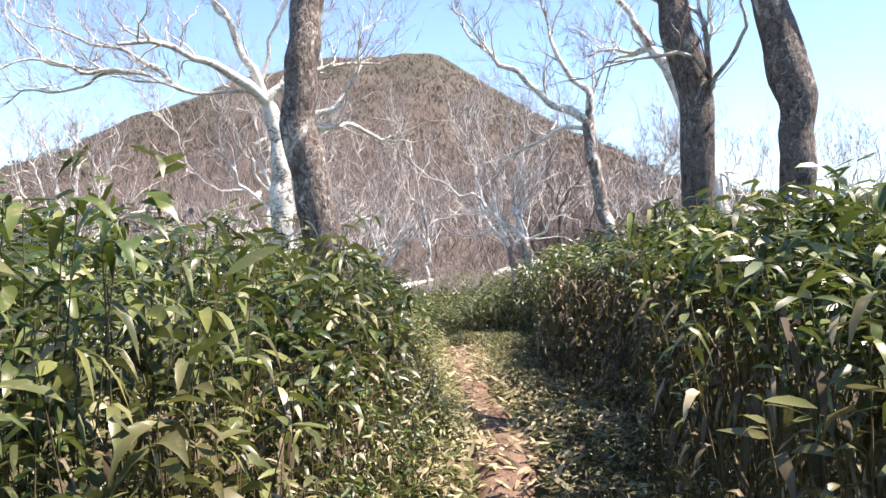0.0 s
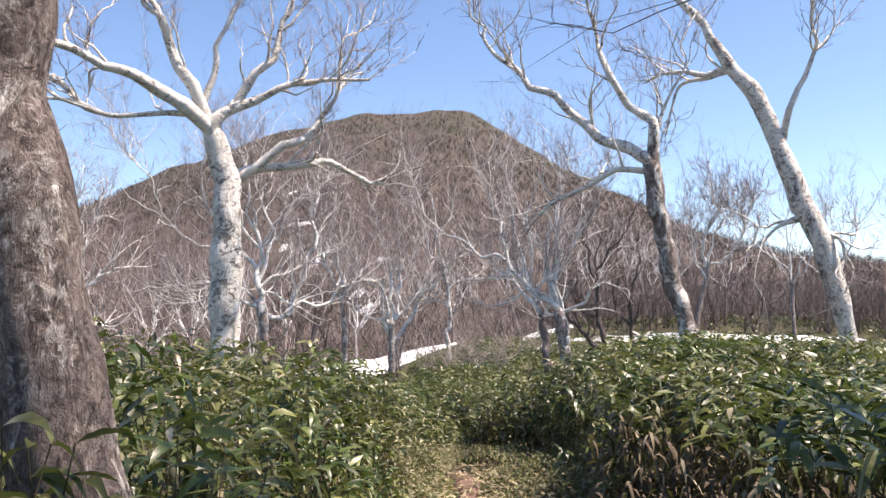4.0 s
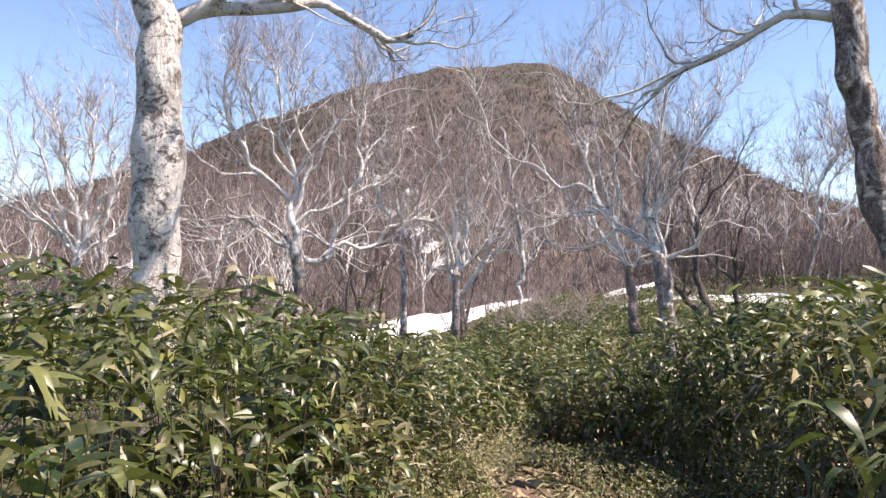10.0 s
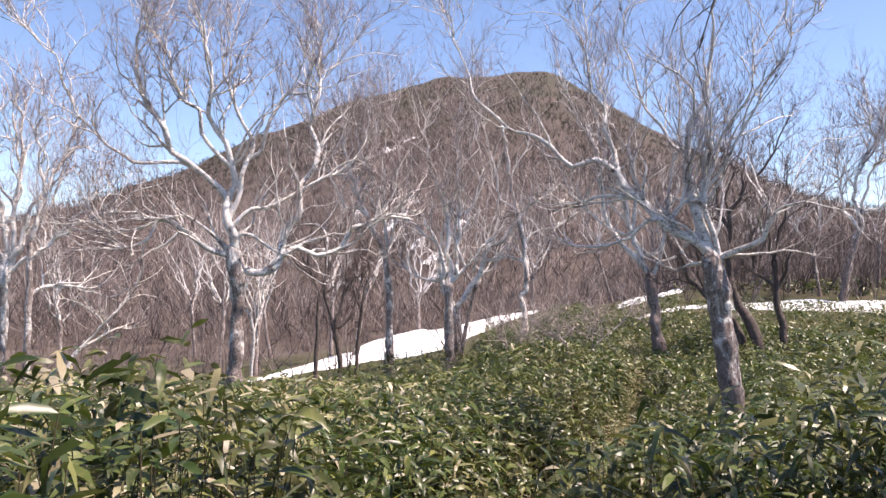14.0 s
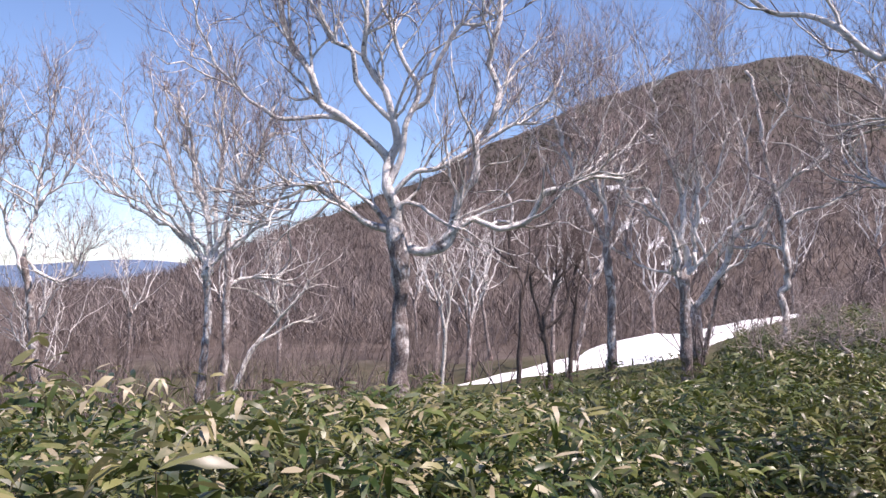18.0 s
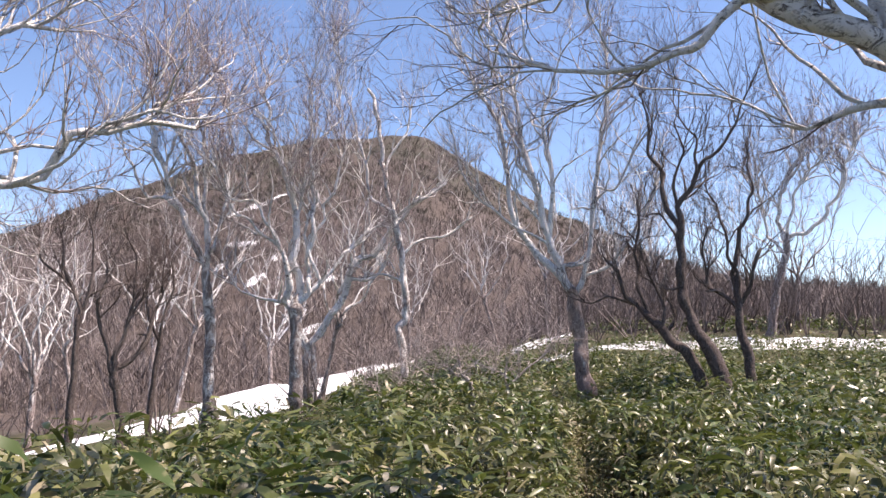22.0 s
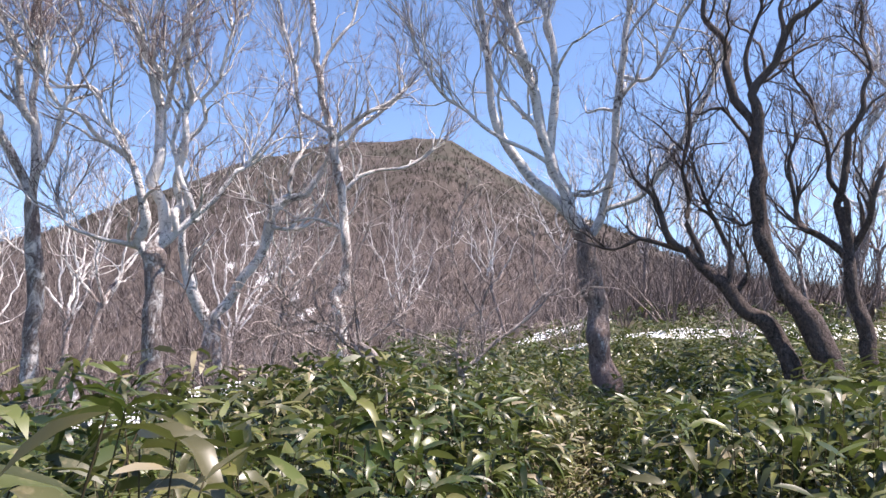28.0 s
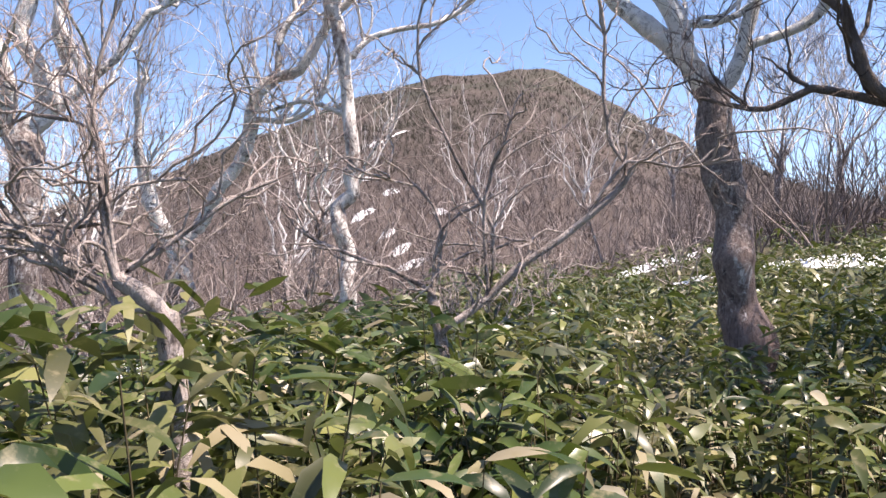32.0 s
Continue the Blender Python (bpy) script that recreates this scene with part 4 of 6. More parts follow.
T["H"].append([(0.29, 0.10, 1.69, 0.076), (0.36, 0.13, 2.09, 0.080), (0.35, 0.12, 2.42, 0.072), (0.41, 0.14, 2.93, 0.069), (0.42, 0.15, 3.54, 0.061), (0.29, 0.10, 3.96, 0.053), (0.34, 0.12, 4.67, 0.040), (0.79, 0.27, 5.36, 0.028)])
T["H"].append([(0.38, 0.13, 2.13, 0.055), (0.18, 0.06, 2.58, 0.055), (0.11, 0.04, 2.91, 0.047), (0.04, 0.01, 3.58, 0.035), (-0.09, -0.03, 4.09, 0.026)])
T["H"].append([(0.41, 0.14, 2.98, 0.051), (0.63, 0.21, 3.29, 0.043), (0.76, 0.26, 4.01, 0.035), (0.89, 0.31, 4.83, 0.027)])
T["H"].append([(-0.19, -0.07, 1.64, 0.046), (-0.57, -0.19, 1.76, 0.038), (-0.92, -0.32, 1.82, 0.030), (-1.18, -0.40, 2.09, 0.021)])
T["H"].append([(-0.28, -0.10, 2.48, 0.051), (-0.56, -0.19, 3.02, 0.043), (-0.91, -0.31, 3.49, 0.039), (-1.31, -0.45, 3.62, 0.031), (-1.76, -0.60, 4.23, 0.027)])
T["H"].append([(-0.08, -0.03, 3.49, 0.052), (0.14, 0.05, 4.03, 0.044), (0.19, 0.06, 4.65, 0.036), (0.31, 0.11, 5.38, 0.027)])
# M
T["M"] = [(-4.58, 32.90, -0.07), [(0.00, 0.00, 0.00, 0.148), (-0.01, -0.00, 0.62, 0.134), (-0.01, -0.00, 1.29, 0.139), (-0.06, -0.03, 1.80, 0.126), (-0.13, -0.06, 2.35, 0.122)]]
T["M"].append([(-0.16, -0.08, 2.40, 0.099), (-0.39, -0.19, 2.72, 0.090), (-0.60, -0.30, 3.31, 0.086), (-0.80, -0.40, 3.72, 0.077), (-0.98, -0.49, 4.40, 0.068), (-1.13, -0.56, 5.09, 0.060), (-1.27, -0.63, 5.69, 0.040)])
T["M"].append([(-0.79, -0.39, 3.61, 0.053), (-1.11, -0.55, 3.81, 0.048), (-1.40, -0.69, 4.24, 0.039), (-1.70, -0.84, 4.79, 0.030)])
T["M"].append([(-0.10, -0.05, 2.44, 0.084), (-0.10, -0.05, 3.10, 0.081), (-0.28, -0.14, 3.70, 0.072), (-0.38, -0.19, 4.23, 0.068), (-0.53, -0.26, 4.93, 0.054), (-0.74, -0.37, 5.44, 0.040), (-0.91, -0.45, 5.96, 0.031)])
T["M"].append([(-0.09, -0.04, 3.02, 0.062), (-0.12, -0.06, 4.00, 0.063), (-0.16, -0.08, 5.10, 0.059), (-0.23, -0.12, 5.36, 0.050), (-0.38, -0.19, 5.99, 0.036)])
T["M"].append([(-0.04, -0.02, 2.49, 0.052), (0.12, 0.06, 2.95, 0.047), (0.28, 0.14, 4.15, 0.044), (0.34, 0.17, 5.00, 0.040), (0.25, 0.12, 6.04, 0.031)])
T["M"].append([(-0.60, -0.30, 3.31, 0.038), (-0.86, -0.43, 4.15, 0.034), (-0.84, -0.42, 4.87, 0.025)])
# N
T["N"] = [(-0.65, 34.89, 0.31), [(0.00, 0.00, 0.00, 0.113), (-0.07, -0.01, 0.58, 0.104), (0.02, 0.00, 1.07, 0.099), (0.01, 0.00, 1.66, 0.089), (-0.07, -0.01, 2.47, 0.085), (-0.17, -0.02, 3.08, 0.081), (-0.34, -0.04, 3.81, 0.072), (-0.50, -0.06, 4.65, 0.063), (-0.65, -0.07, 5.61, 0.059), (-0.80, -0.09, 6.49, 0.044)]]
T["N"].append([(-0.28, -0.03, 3.49, 0.051), (-0.74, -0.08, 3.80, 0.046), (-0.90, -0.10, 4.53, 0.042), (-1.02, -0.12, 5.17, 0.042), (-1.19, -0.14, 5.81, 0.032)])
T["N"].append([(-0.15, -0.02, 3.27, 0.061), (0.17, 0.02, 3.61, 0.051), (0.67, 0.08, 3.94, 0.041), (1.03, 0.12, 4.21, 0.026)])
T["N"].append([(-0.04, -0.00, 2.57, 0.050), (0.48, 0.05, 2.89, 0.040), (1.18, 0.13, 3.11, 0.036), (1.69, 0.19, 3.54, 0.026)])
T["N"].append([(-0.01, -0.00, 1.86, 0.040), (-0.50, -0.06, 2.06, 0.035), (-0.89, -0.10, 1.95, 0.025)])
T["N"].append([(-0.47, -0.05, 4.54, 0.042), (-0.16, -0.02, 5.09, 0.037), (0.14, 0.02, 5.86, 0.027)])
# J
T["J"] = [(3.14, 32.84, -0.13), [(0.00, 0.00, 0.00, 0.236), (-0.09, 0.02, 0.68, 0.190), (-0.15, 0.03, 1.34, 0.182), (-0.21, 0.04, 1.75, 0.191), (-0.29, 0.06, 2.05, 0.188)]]
T["J"].append([(-0.39, 0.07, 2.00, 0.145), (-0.69, 0.13, 2.32, 0.129), (-1.09, 0.21, 2.82, 0.113), (-1.42, 0.28, 3.36, 0.097), (-1.59, 0.31, 4.01, 0.080), (-1.67, 0.32, 4.85, 0.069), (-1.75, 0.34, 5.51, 0.061), (-2.10, 0.41, 6.13, 0.053), (-2.29, 0.44, 6.44, 0.044)])
T["J"].append([(-0.33, 0.06, 2.08, 0.145), (-0.48, 0.09, 2.53, 0.125), (-0.67, 0.13, 3.06, 0.113), (-0.86, 0.17, 3.96, 0.102), (-1.10, 0.21, 4.80, 0.086), (-1.22, 0.24, 5.46, 0.065), (-1.34, 0.26, 6.29, 0.053)])
T["J"].append([(-0.61, 0.12, 2.95, 0.087), (-0.53, 0.10, 3.76, 0.088), (-0.55, 0.11, 4.39, 0.076), (-0.66, 0.13, 5.22, 0.064), (-0.69, 0.13, 5.69, 0.056), (-0.55, 0.11, 6.20, 0.038)])
T["J"].append([(-1.12, 0.22, 4.85, 0.055), (-1.39, 0.27, 5.39, 0.056), (-1.57, 0.30, 5.88, 0.047), (-1.65, 0.32, 6.32, 0.038)])
T["J"].append([(-0.14, 0.03, 1.75, 0.094), (0.07, -0.01, 2.17, 0.081), (0.20, -0.04, 2.84, 0.078), (0.29, -0.06, 3.61, 0.079), (0.41, -0.08, 4.67, 0.063), (0.57, -0.11, 5.65, 0.056), (0.63, -0.12, 6.11, 0.043)])
T["J"].append([(0.13, -0.03, 2.29, 0.047), (0.56, -0.11, 2.48, 0.060), (0.93, -0.18, 2.89, 0.061), (1.27, -0.24, 3.46, 0.053), (1.52, -0.29, 3.96, 0.045), (1.80, -0.35, 4.72, 0.037)])
T["J"].append([(-0.66, 0.13, 2.97, 0.039), (-1.34, 0.26, 3.36, 0.040), (-1.85, 0.36, 3.80, 0.036), (-2.20, 0.43, 4.14, 0.032), (-2.47, 0.48, 4.92, 0.028)])
T["J"].append([(0.35, -0.07, 4.18, 0.045), (0.75, -0.14, 4.11, 0.040), (1.09, -0.21, 4.70, 0.036), (1.52, -0.29, 5.37, 0.028)])
T["J"].append([(-0.40, 0.08, 2.44, 0.056), (-0.16, 0.03, 2.43, 0.047), (0.09, -0.02, 2.50, 0.034)])
T["J"].append([(-0.75, 0.14, 3.41, 0.039), (-1.16, 0.22, 3.80, 0.031), (-1.49, 0.29, 4.55, 0.027)])
# K
T["K"] = [(5.38, 31.52, 0.36), [(0.00, 0.00, 0.00, 0.227), (-0.20, 0.09, 0.43, 0.198), (-0.40, 0.18, 0.84, 0.173), (-0.53, 0.24, 1.25, 0.166), (-0.53, 0.24, 1.74, 0.160), (-0.51, 0.23, 2.23, 0.147), (-0.54, 0.24, 2.63, 0.137)]]
T["K"].append([(-0.56, 0.25, 2.63, 0.106), (-0.75, 0.34, 3.06, 0.092), (-0.89, 0.40, 3.45, 0.078), (-0.93, 0.42, 3.91, 0.071), (-1.08, 0.48, 4.24, 0.060), (-1.03, 0.46, 4.62, 0.049)])
T["K"].append([(-0.50, 0.23, 2.44, 0.113), (-0.43, 0.19, 2.79, 0.099), (-0.41, 0.19, 3.22, 0.093), (-0.16, 0.07, 3.68, 0.078), (0.06, -0.03, 4.00, 0.063), (0.35, -0.16, 4.23, 0.048)])
T["K"].append([(-0.43, 0.19, 2.86, 0.054), (-0.53, 0.24, 3.31, 0.054), (-0.48, 0.21, 3.82, 0.043), (-0.34, 0.15, 4.24, 0.032)])
T["K"].append([(-0.52, 0.23, 2.09, 0.045), (-0.74, 0.33, 2.55, 0.042), (-0.87, 0.39, 3.00, 0.035), (-1.06, 0.47, 2.96, 0.023)])
T["K"].append([(-0.29, 0.13, 3.78, 0.047), (-0.28, 0.13, 4.22, 0.040), (-0.39, 0.17, 4.54, 0.032)])
T["K"].append([(-0.54, 0.24, 1.53, 0.045), (-0.70, 0.31, 1.34, 0.033), (-0.87, 0.39, 1.42, 0.022)])
# K2
T["K2"] = [(5.00, 31.84, 0.39), [(0.00, 0.00, 0.00, 0.171), (-0.31, 0.12, 0.34, 0.138), (-0.48, 0.19, 0.62, 0.119), (-0.72, 0.28, 0.88, 0.097), (-0.93, 0.37, 1.14, 0.083)]]
T["K2"].append([(-0.93, 0.37, 1.13, 0.075), (-1.14, 0.45, 1.37, 0.060), (-1.33, 0.53, 1.83, 0.046), (-1.52, 0.60, 2.07, 0.031)])
T["K2"].append([(-0.93, 0.37, 1.10, 0.053), (-1.35, 0.53, 1.22, 0.042), (-1.75, 0.69, 1.24, 0.030), (-2.16, 0.86, 1.35, 0.019)])
T["K2"].append([(-0.74, 0.29, 0.95, 0.049), (-0.85, 0.34, 1.64, 0.045), (-0.89, 0.35, 2.24, 0.038), (-0.81, 0.32, 2.75, 0.031), (-0.82, 0.33, 3.28, 0.024)])
T["K2"].append([(-0.51, 0.20, 0.66, 0.048), (-0.46, 0.18, 1.12, 0.041), (-0.63, 0.25, 1.63, 0.034), (-0.74, 0.29, 1.93, 0.023)])
T["K2"].append([(-0.42, 0.17, 0.52, 0.037), (-0.29, 0.11, 0.90, 0.030), (-0.33, 0.13, 1.25, 0.022)])
# K3
T["K3"] = [(6.27, 32.26, 0.48), [(0.00, 0.00, 0.00, 0.130), (-0.09, 0.04, 0.50, 0.114), (-0.12, 0.06, 1.01, 0.102), (-0.14, 0.07, 1.59, 0.086)]]
T["K3"].append([(-0.14, 0.07, 1.58, 0.078), (-0.09, 0.05, 2.11, 0.062), (0.08, -0.04, 2.68, 0.050), (0.22, -0.12, 3.19, 0.038), (0.20, -0.10, 3.73, 0.026)])
T["K3"].append([(-0.14, 0.07, 0.97, 0.069), (-0.39, 0.20, 1.28, 0.057), (-0.62, 0.32, 1.45, 0.045), (-0.54, 0.28, 1.86, 0.029)])
T["K3"].append([(-0.11, 0.06, 1.08, 0.057), (0.14, -0.07, 1.57, 0.049), (0.28, -0.14, 2.06, 0.037)])
T["K3"].append([(-0.15, 0.08, 1.52, 0.049), (-0.29, 0.15, 2.06, 0.041), (-0.30, 0.15, 2.67, 0.034), (-0.42, 0.22, 3.23, 0.025)])
T["K3"].append([(-0.62, 0.32, 1.45, 0.037), (-0.65, 0.34, 2.18, 0.033), (-0.51, 0.26, 2.62, 0.025)])
# P
T["P"] = [(0.55, 28.65, 0.03), [(0.00, 0.00, 0.00, 0.057), (-0.03, -0.01, 0.13, 0.051), (-0.08, -0.03, 0.20, 0.043), (-0.15, -0.06, 0.25, 0.037)]]
T["P"].append([(-0.09, -0.04, 0.14, 0.022), (-0.19, -0.08, 0.15, 0.022), (-0.25, -0.10, 0.21, 0.024), (-0.34, -0.14, 0.25, 0.024), (-0.41, -0.17, 0.32, 0.020), (-0.51, -0.21, 0.37, 0.017), (-0.64, -0.26, 0.41, 0.015), (-0.78, -0.32, 0.46, 0.013), (-0.89, -0.37, 0.51, 0.011), (-1.01, -0.42, 0.57, 0.009)])
T["P"].append([(-0.16, -0.07, 0.25, 0.030), (-0.20, -0.08, 0.45, 0.021), (-0.21, -0.09, 0.64, 0.017), (-0.23, -0.09, 0.76, 0.013), (-0.18, -0.07, 1.01, 0.010), (-0.12, -0.05, 1.20, 0.008)])
T["P"].append([(-0.15, -0.06, 0.25, 0.025), (-0.07, -0.03, 0.31, 0.017), (0.06, 0.02, 0.42, 0.015), (0.16, 0.07, 0.52, 0.013), (0.24, 0.10, 0.58, 0.010)])
T["P"].append([(-0.41, -0.17, 0.31, 0.014), (-0.50, -0.20, 0.43, 0.012), (-0.55, -0.22, 0.57, 0.011), (-0.57, -0.23, 0.76, 0.009)])
T["P"].append([(-0.39, -0.16, 0.29, 0.012), (-0.57, -0.23, 0.28, 0.011), (-0.80, -0.33, 0.25, 0.010), (-0.96, -0.40, 0.23, 0.006)])
T["P"].append([(-0.51, -0.21, 0.38, 0.010), (-0.35, -0.15, 0.42, 0.011), (-0.24, -0.10, 0.42, 0.010), (-0.20, -0.08, 0.31, 0.010)])
T["P"].append([(-0.39, -0.16, 0.03, 0.020), (-0.46, -0.19, 0.13, 0.015), (-0.56, -0.23, 0.17, 0.014), (-0.74, -0.31, 0.28, 0.011), (-0.89, -0.36, 0.41, 0.010), (-1.01, -0.41, 0.56, 0.008)])
T["P"].append([(-0.21, -0.08, 0.55, 0.010), (-0.32, -0.13, 0.54, 0.009), (-0.43, -0.18, 0.67, 0.008), (-0.35, -0.14, 0.80, 0.006)])
T["P"].append([(-0.21, -0.09, 0.64, 0.010), (-0.29, -0.12, 0.71, 0.009), (-0.42, -0.17, 0.79, 0.008), (-0.55, -0.22, 0.85, 0.005)])
T["P"].append([(-0.20, -0.08, 0.45, 0.010), (-0.08, -0.03, 0.53, 0.009), (0.00, 0.00, 0.56, 0.006)])
T["P"].append([(-0.34, -0.14, 0.25, 0.011), (-0.31, -0.13, 0.35, 0.010), (-0.22, -0.09, 0.47, 0.007)])
T["P"].append([(-0.64, -0.26, 0.41, 0.010), (-0.72, -0.30, 0.53, 0.009), (-0.82, -0.34, 0.59, 0.006)])
# P2
T["P2"] = [(1.20, 29.70, 0.03), [(0.00, 0.00, 0.00, 0.039), (-0.04, -0.00, 0.15, 0.033), (-0.05, -0.01, 0.21, 0.030)]]
T["P2"].append([(-0.06, -0.01, 0.22, 0.027), (-0.20, -0.02, 0.30, 0.019), (-0.39, -0.04, 0.36, 0.016), (-0.58, -0.06, 0.43, 0.014), (-0.67, -0.07, 0.49, 0.010)])
T["P2"].append([(-0.00, -0.00, 0.08, 0.031), (0.09, 0.01, 0.15, 0.030), (0.21, 0.02, 0.25, 0.030), (0.33, 0.03, 0.38, 0.030), (0.51, 0.05, 0.51, 0.029), (0.70, 0.07, 0.68, 0.027), (0.79, 0.08, 0.81, 0.016), (0.95, 0.10, 1.15, 0.010)])
T["P2"].append([(0.70, 0.07, 0.69, 0.021), (0.65, 0.07, 0.85, 0.018), (0.63, 0.07, 1.08, 0.016), (0.63, 0.07, 1.34, 0.013), (0.59, 0.06, 1.53, 0.010)])
T["P2"].append([(0.18, 0.02, 0.23, 0.017), (0.19, 0.02, 0.52, 0.016), (0.07, 0.01, 0.74, 0.016), (0.00, 0.00, 0.93, 0.014), (-0.09, -0.01, 1.18, 0.013), (-0.08, -0.01, 1.48, 0.010), (-0.02, -0.00, 1.62, 0.007)])
T["P2"].append([(0.20, 0.02, 0.53, 0.014), (0.29, 0.03, 0.78, 0.013), (0.35, 0.04, 0.97, 0.010)])
T["P2"].append([(-0.04, -0.00, 0.20, 0.016), (-0.01, -0.00, 0.45, 0.014), (0.14, 0.01, 0.55, 0.013), (0.26, 0.03, 0.62, 0.009)])
T["P2"].append([(-0.01, -0.00, 0.45, 0.013), (-0.11, -0.01, 0.64, 0.011), (-0.34, -0.03, 0.66, 0.008)])
T["P2"].append([(0.33, 0.03, 0.38, 0.014), (0.24, 0.02, 0.43, 0.013), (0.08, 0.01, 0.36, 0.008)])
T["P2"].append([(0.76, 0.08, 0.77, 0.013), (0.95, 0.10, 0.73, 0.011), (1.17, 0.12, 0.74, 0.007)])
# H2
T["H2"] = [(-2.87, 35.33, -0.18), [(0.00, 0.00, 0.00, 0.189), (-0.06, -0.02, 0.59, 0.189), (0.01, 0.00, 0.88, 0.168)]]
T["H2"].append([(-0.08, -0.02, 0.69, 0.142), (-0.40, -0.10, 1.29, 0.137), (-0.56, -0.14, 1.80, 0.106), (-0.63, -0.16, 2.31, 0.064), (-0.57, -0.15, 3.04, 0.043)])
T["H2"].append([(0.04, 0.01, 0.88, 0.131), (0.22, 0.06, 1.25, 0.116), (0.59, 0.15, 1.82, 0.105), (0.82, 0.21, 2.46, 0.106), (1.01, 0.26, 2.84, 0.096), (1.36, 0.35, 3.07, 0.086), (1.76, 0.45, 3.68, 0.070), (2.02, 0.51, 4.09, 0.055), (2.39, 0.61, 4.39, 0.039)])
T["H2"].append([(1.21, 0.31, 2.97, 0.059), (1.32, 0.34, 3.55, 0.054), (1.47, 0.37, 3.89, 0.043), (1.38, 0.35, 4.44, 0.027)])
T["H2"].append([(0.82, 0.21, 2.46, 0.048), (1.37, 0.35, 2.58, 0.043), (1.78, 0.45, 2.92, 0.032)])


def build_tree(key, label, name, bark_m, branch_m, twig_m, size, density, pale=0.0, rise=0.0, category="tree", group="birches by the trail", grow_trunk=False, crook=0.045, thick=1.0, boughs=2.8, lift=0.13, wild=0.19, girth=0.76, turn=0.9, fan=2, kids=3, flare=0.25, depth=0.4, stout=0.83, deep=2, crown=0.0, fade=0.0):
    """A thing with a trunk, its limbs, their boughs and its twigs. pale: how white the foot of the trunk is; fade: how far that is lost upward; turn: metres over which a limb
    turns white; rise: free limbs are added up to that height over the base."""
    at, trunk, *limbs = T[key]
    rng = np.random.default_rng(sum(ord(c) * (i + 3) for i, c in enumerate(key)))
    gz = float(land(at[0], at[1])) - 0.12
    ob = tagged(new(name), label, category, group)
    ob.location = (at[0], at[1], gz)
    dz = at[2] - gz
    tr = [(a, b, c + dz, r) for a, b, c, r in trunk]
    if dz > 0.06:
        a, b, c, r = tr[0]
        a2, b2, c2, _ = tr[1]
        k = -dz / max(c2 - c, 0.2) * 0.4
        tr.insert(0, (a + (a2 - a) * k, b + (b2 - b) * k, 0.0, r * 1.12))
    line = spline(tr, 0.07)
    line[:, :3] = gnarl(rng, line[:, :3], 0.11 * float(np.mean(line[:, 3])))
    knot = np.interp(np.arange(len(line)), np.arange(0, len(line) + 4, 4), rng.normal(0, 0.07, len(np.arange(0, len(line) + 4, 4))))
    line[:, 3] *= stout + knot + rng.normal(0, 0.012, len(line)) + flare * np.exp(-np.maximum(line[:, 2] - 0.12, 0) / 0.22)
    if grow_trunk:
        line[:, :3] = gnarl(rng, line[:, :3], 0.03)
    elif len(limbs) > 1:
        line[-3:, 3] *= np.array([0.97, 0.9, 0.7])
    parts = []
    run = np.linalg.norm(line[:, :3] - line[0, :3], axis=1)
    tone = np.maximum(pale + (0.10 - fade) * run / run[-1], 0.13 * (fade > 0)) * (1 - np.exp(-run / 0.45))
    tube = Tubes()
    tube.add(line[:, :3], line[:, 3], 16, tone)
    parts.append(tube.build("trunk", bark_m))
    sprays = Sprays()
    if grow_trunk:
        sprout(rng, sprays, line[:, :3], line[:, 3], size, density, first=0.4, thick=thick, lift=lift, wild=wild, kids=kids)
    top = np.array(tr[-1][:3])
    if rise:
        for i in range(5):
            a = i * 1.26 + rng.uniform(-0.3, 0.3)
            ln = (rise - top[2]) * rng.uniform(0.8, 1.1)
            w = np.array([math.cos(a) * 0.8, math.sin(a) * 0.8, 1.0])
            pts, _ = shoot(rng, top - np.array([0, 0, 0.05]), w, ln, 6, 0.06, 0.16)
            rr = np.linspace(tr[-1][3] * 0.62, 0.012, 7)
            limbs.append([(*(p - np.array([0, 0, dz])), r) for p, r in zip(pts, rr)])
    known = np.column_stack([line, tone, np.arange(len(line))])   # place, radius, whiteness, step along its stem
    away = np.array([at[0] - 0.5, 8.0]) / math.hypot(at[0] - 0.5, 8.0)
    for limb in limbs:
        slope = rng.uniform(-depth, depth)
        pts = np.array(limb, float)
        run = np.hypot(pts[:, 0] - pts[0, 0], pts[:, 1] - pts[0, 1])
        pts[:, :2] += (slope * run)[:, None] * away
        pts[:, 2] += dz
        pts[:, 3] *= girth
        j = int(np.argmin(np.linalg.norm(known[:, :3] - pts[0, :3], axis=1)))
        here = known[j]
        shift = here[:3] - pts[0, :3]
        if np.linalg.norm(shift) < 0.6:
            pts[:, :3] += shift
            back = known[j - int(min(here[5], 3))]
            pts[0, 3] = min(max(pts[0, 3] * 1.12, 0.5 * here[3]), 0.96 * here[3])
            pts = np.vstack([[*back[:3], min(pts[0, 3] * 1.1, 0.85 * back[3])], pts])
        if crown and pts[-1, 2] > 0.66 * crown + dz and pts[-1, 2] > pts[-2, 2] + 0.1:
            way = (pts[-1, :3] - pts[-2, :3]) / (np.linalg.norm(pts[-1, :3] - pts[-2, :3]) + 1e-9)
            on, _d = shoot(rng, pts[-1, :3], way + np.array([0, 0, 0.5]), max(crown + dz - pts[-1, 2], 0.3) * rng.uniform(0.75, 1.1), 5, 0.05, 0.2)
            pts = np.vstack([pts, np.column_stack([on[1:], np.linspace(pts[-1, 3] * 0.85, 0.007, 5)])])
        ln = spline(pts, 0.10)
        ln[:, :3] = gnarl(rng, ln[:, :3], crook)
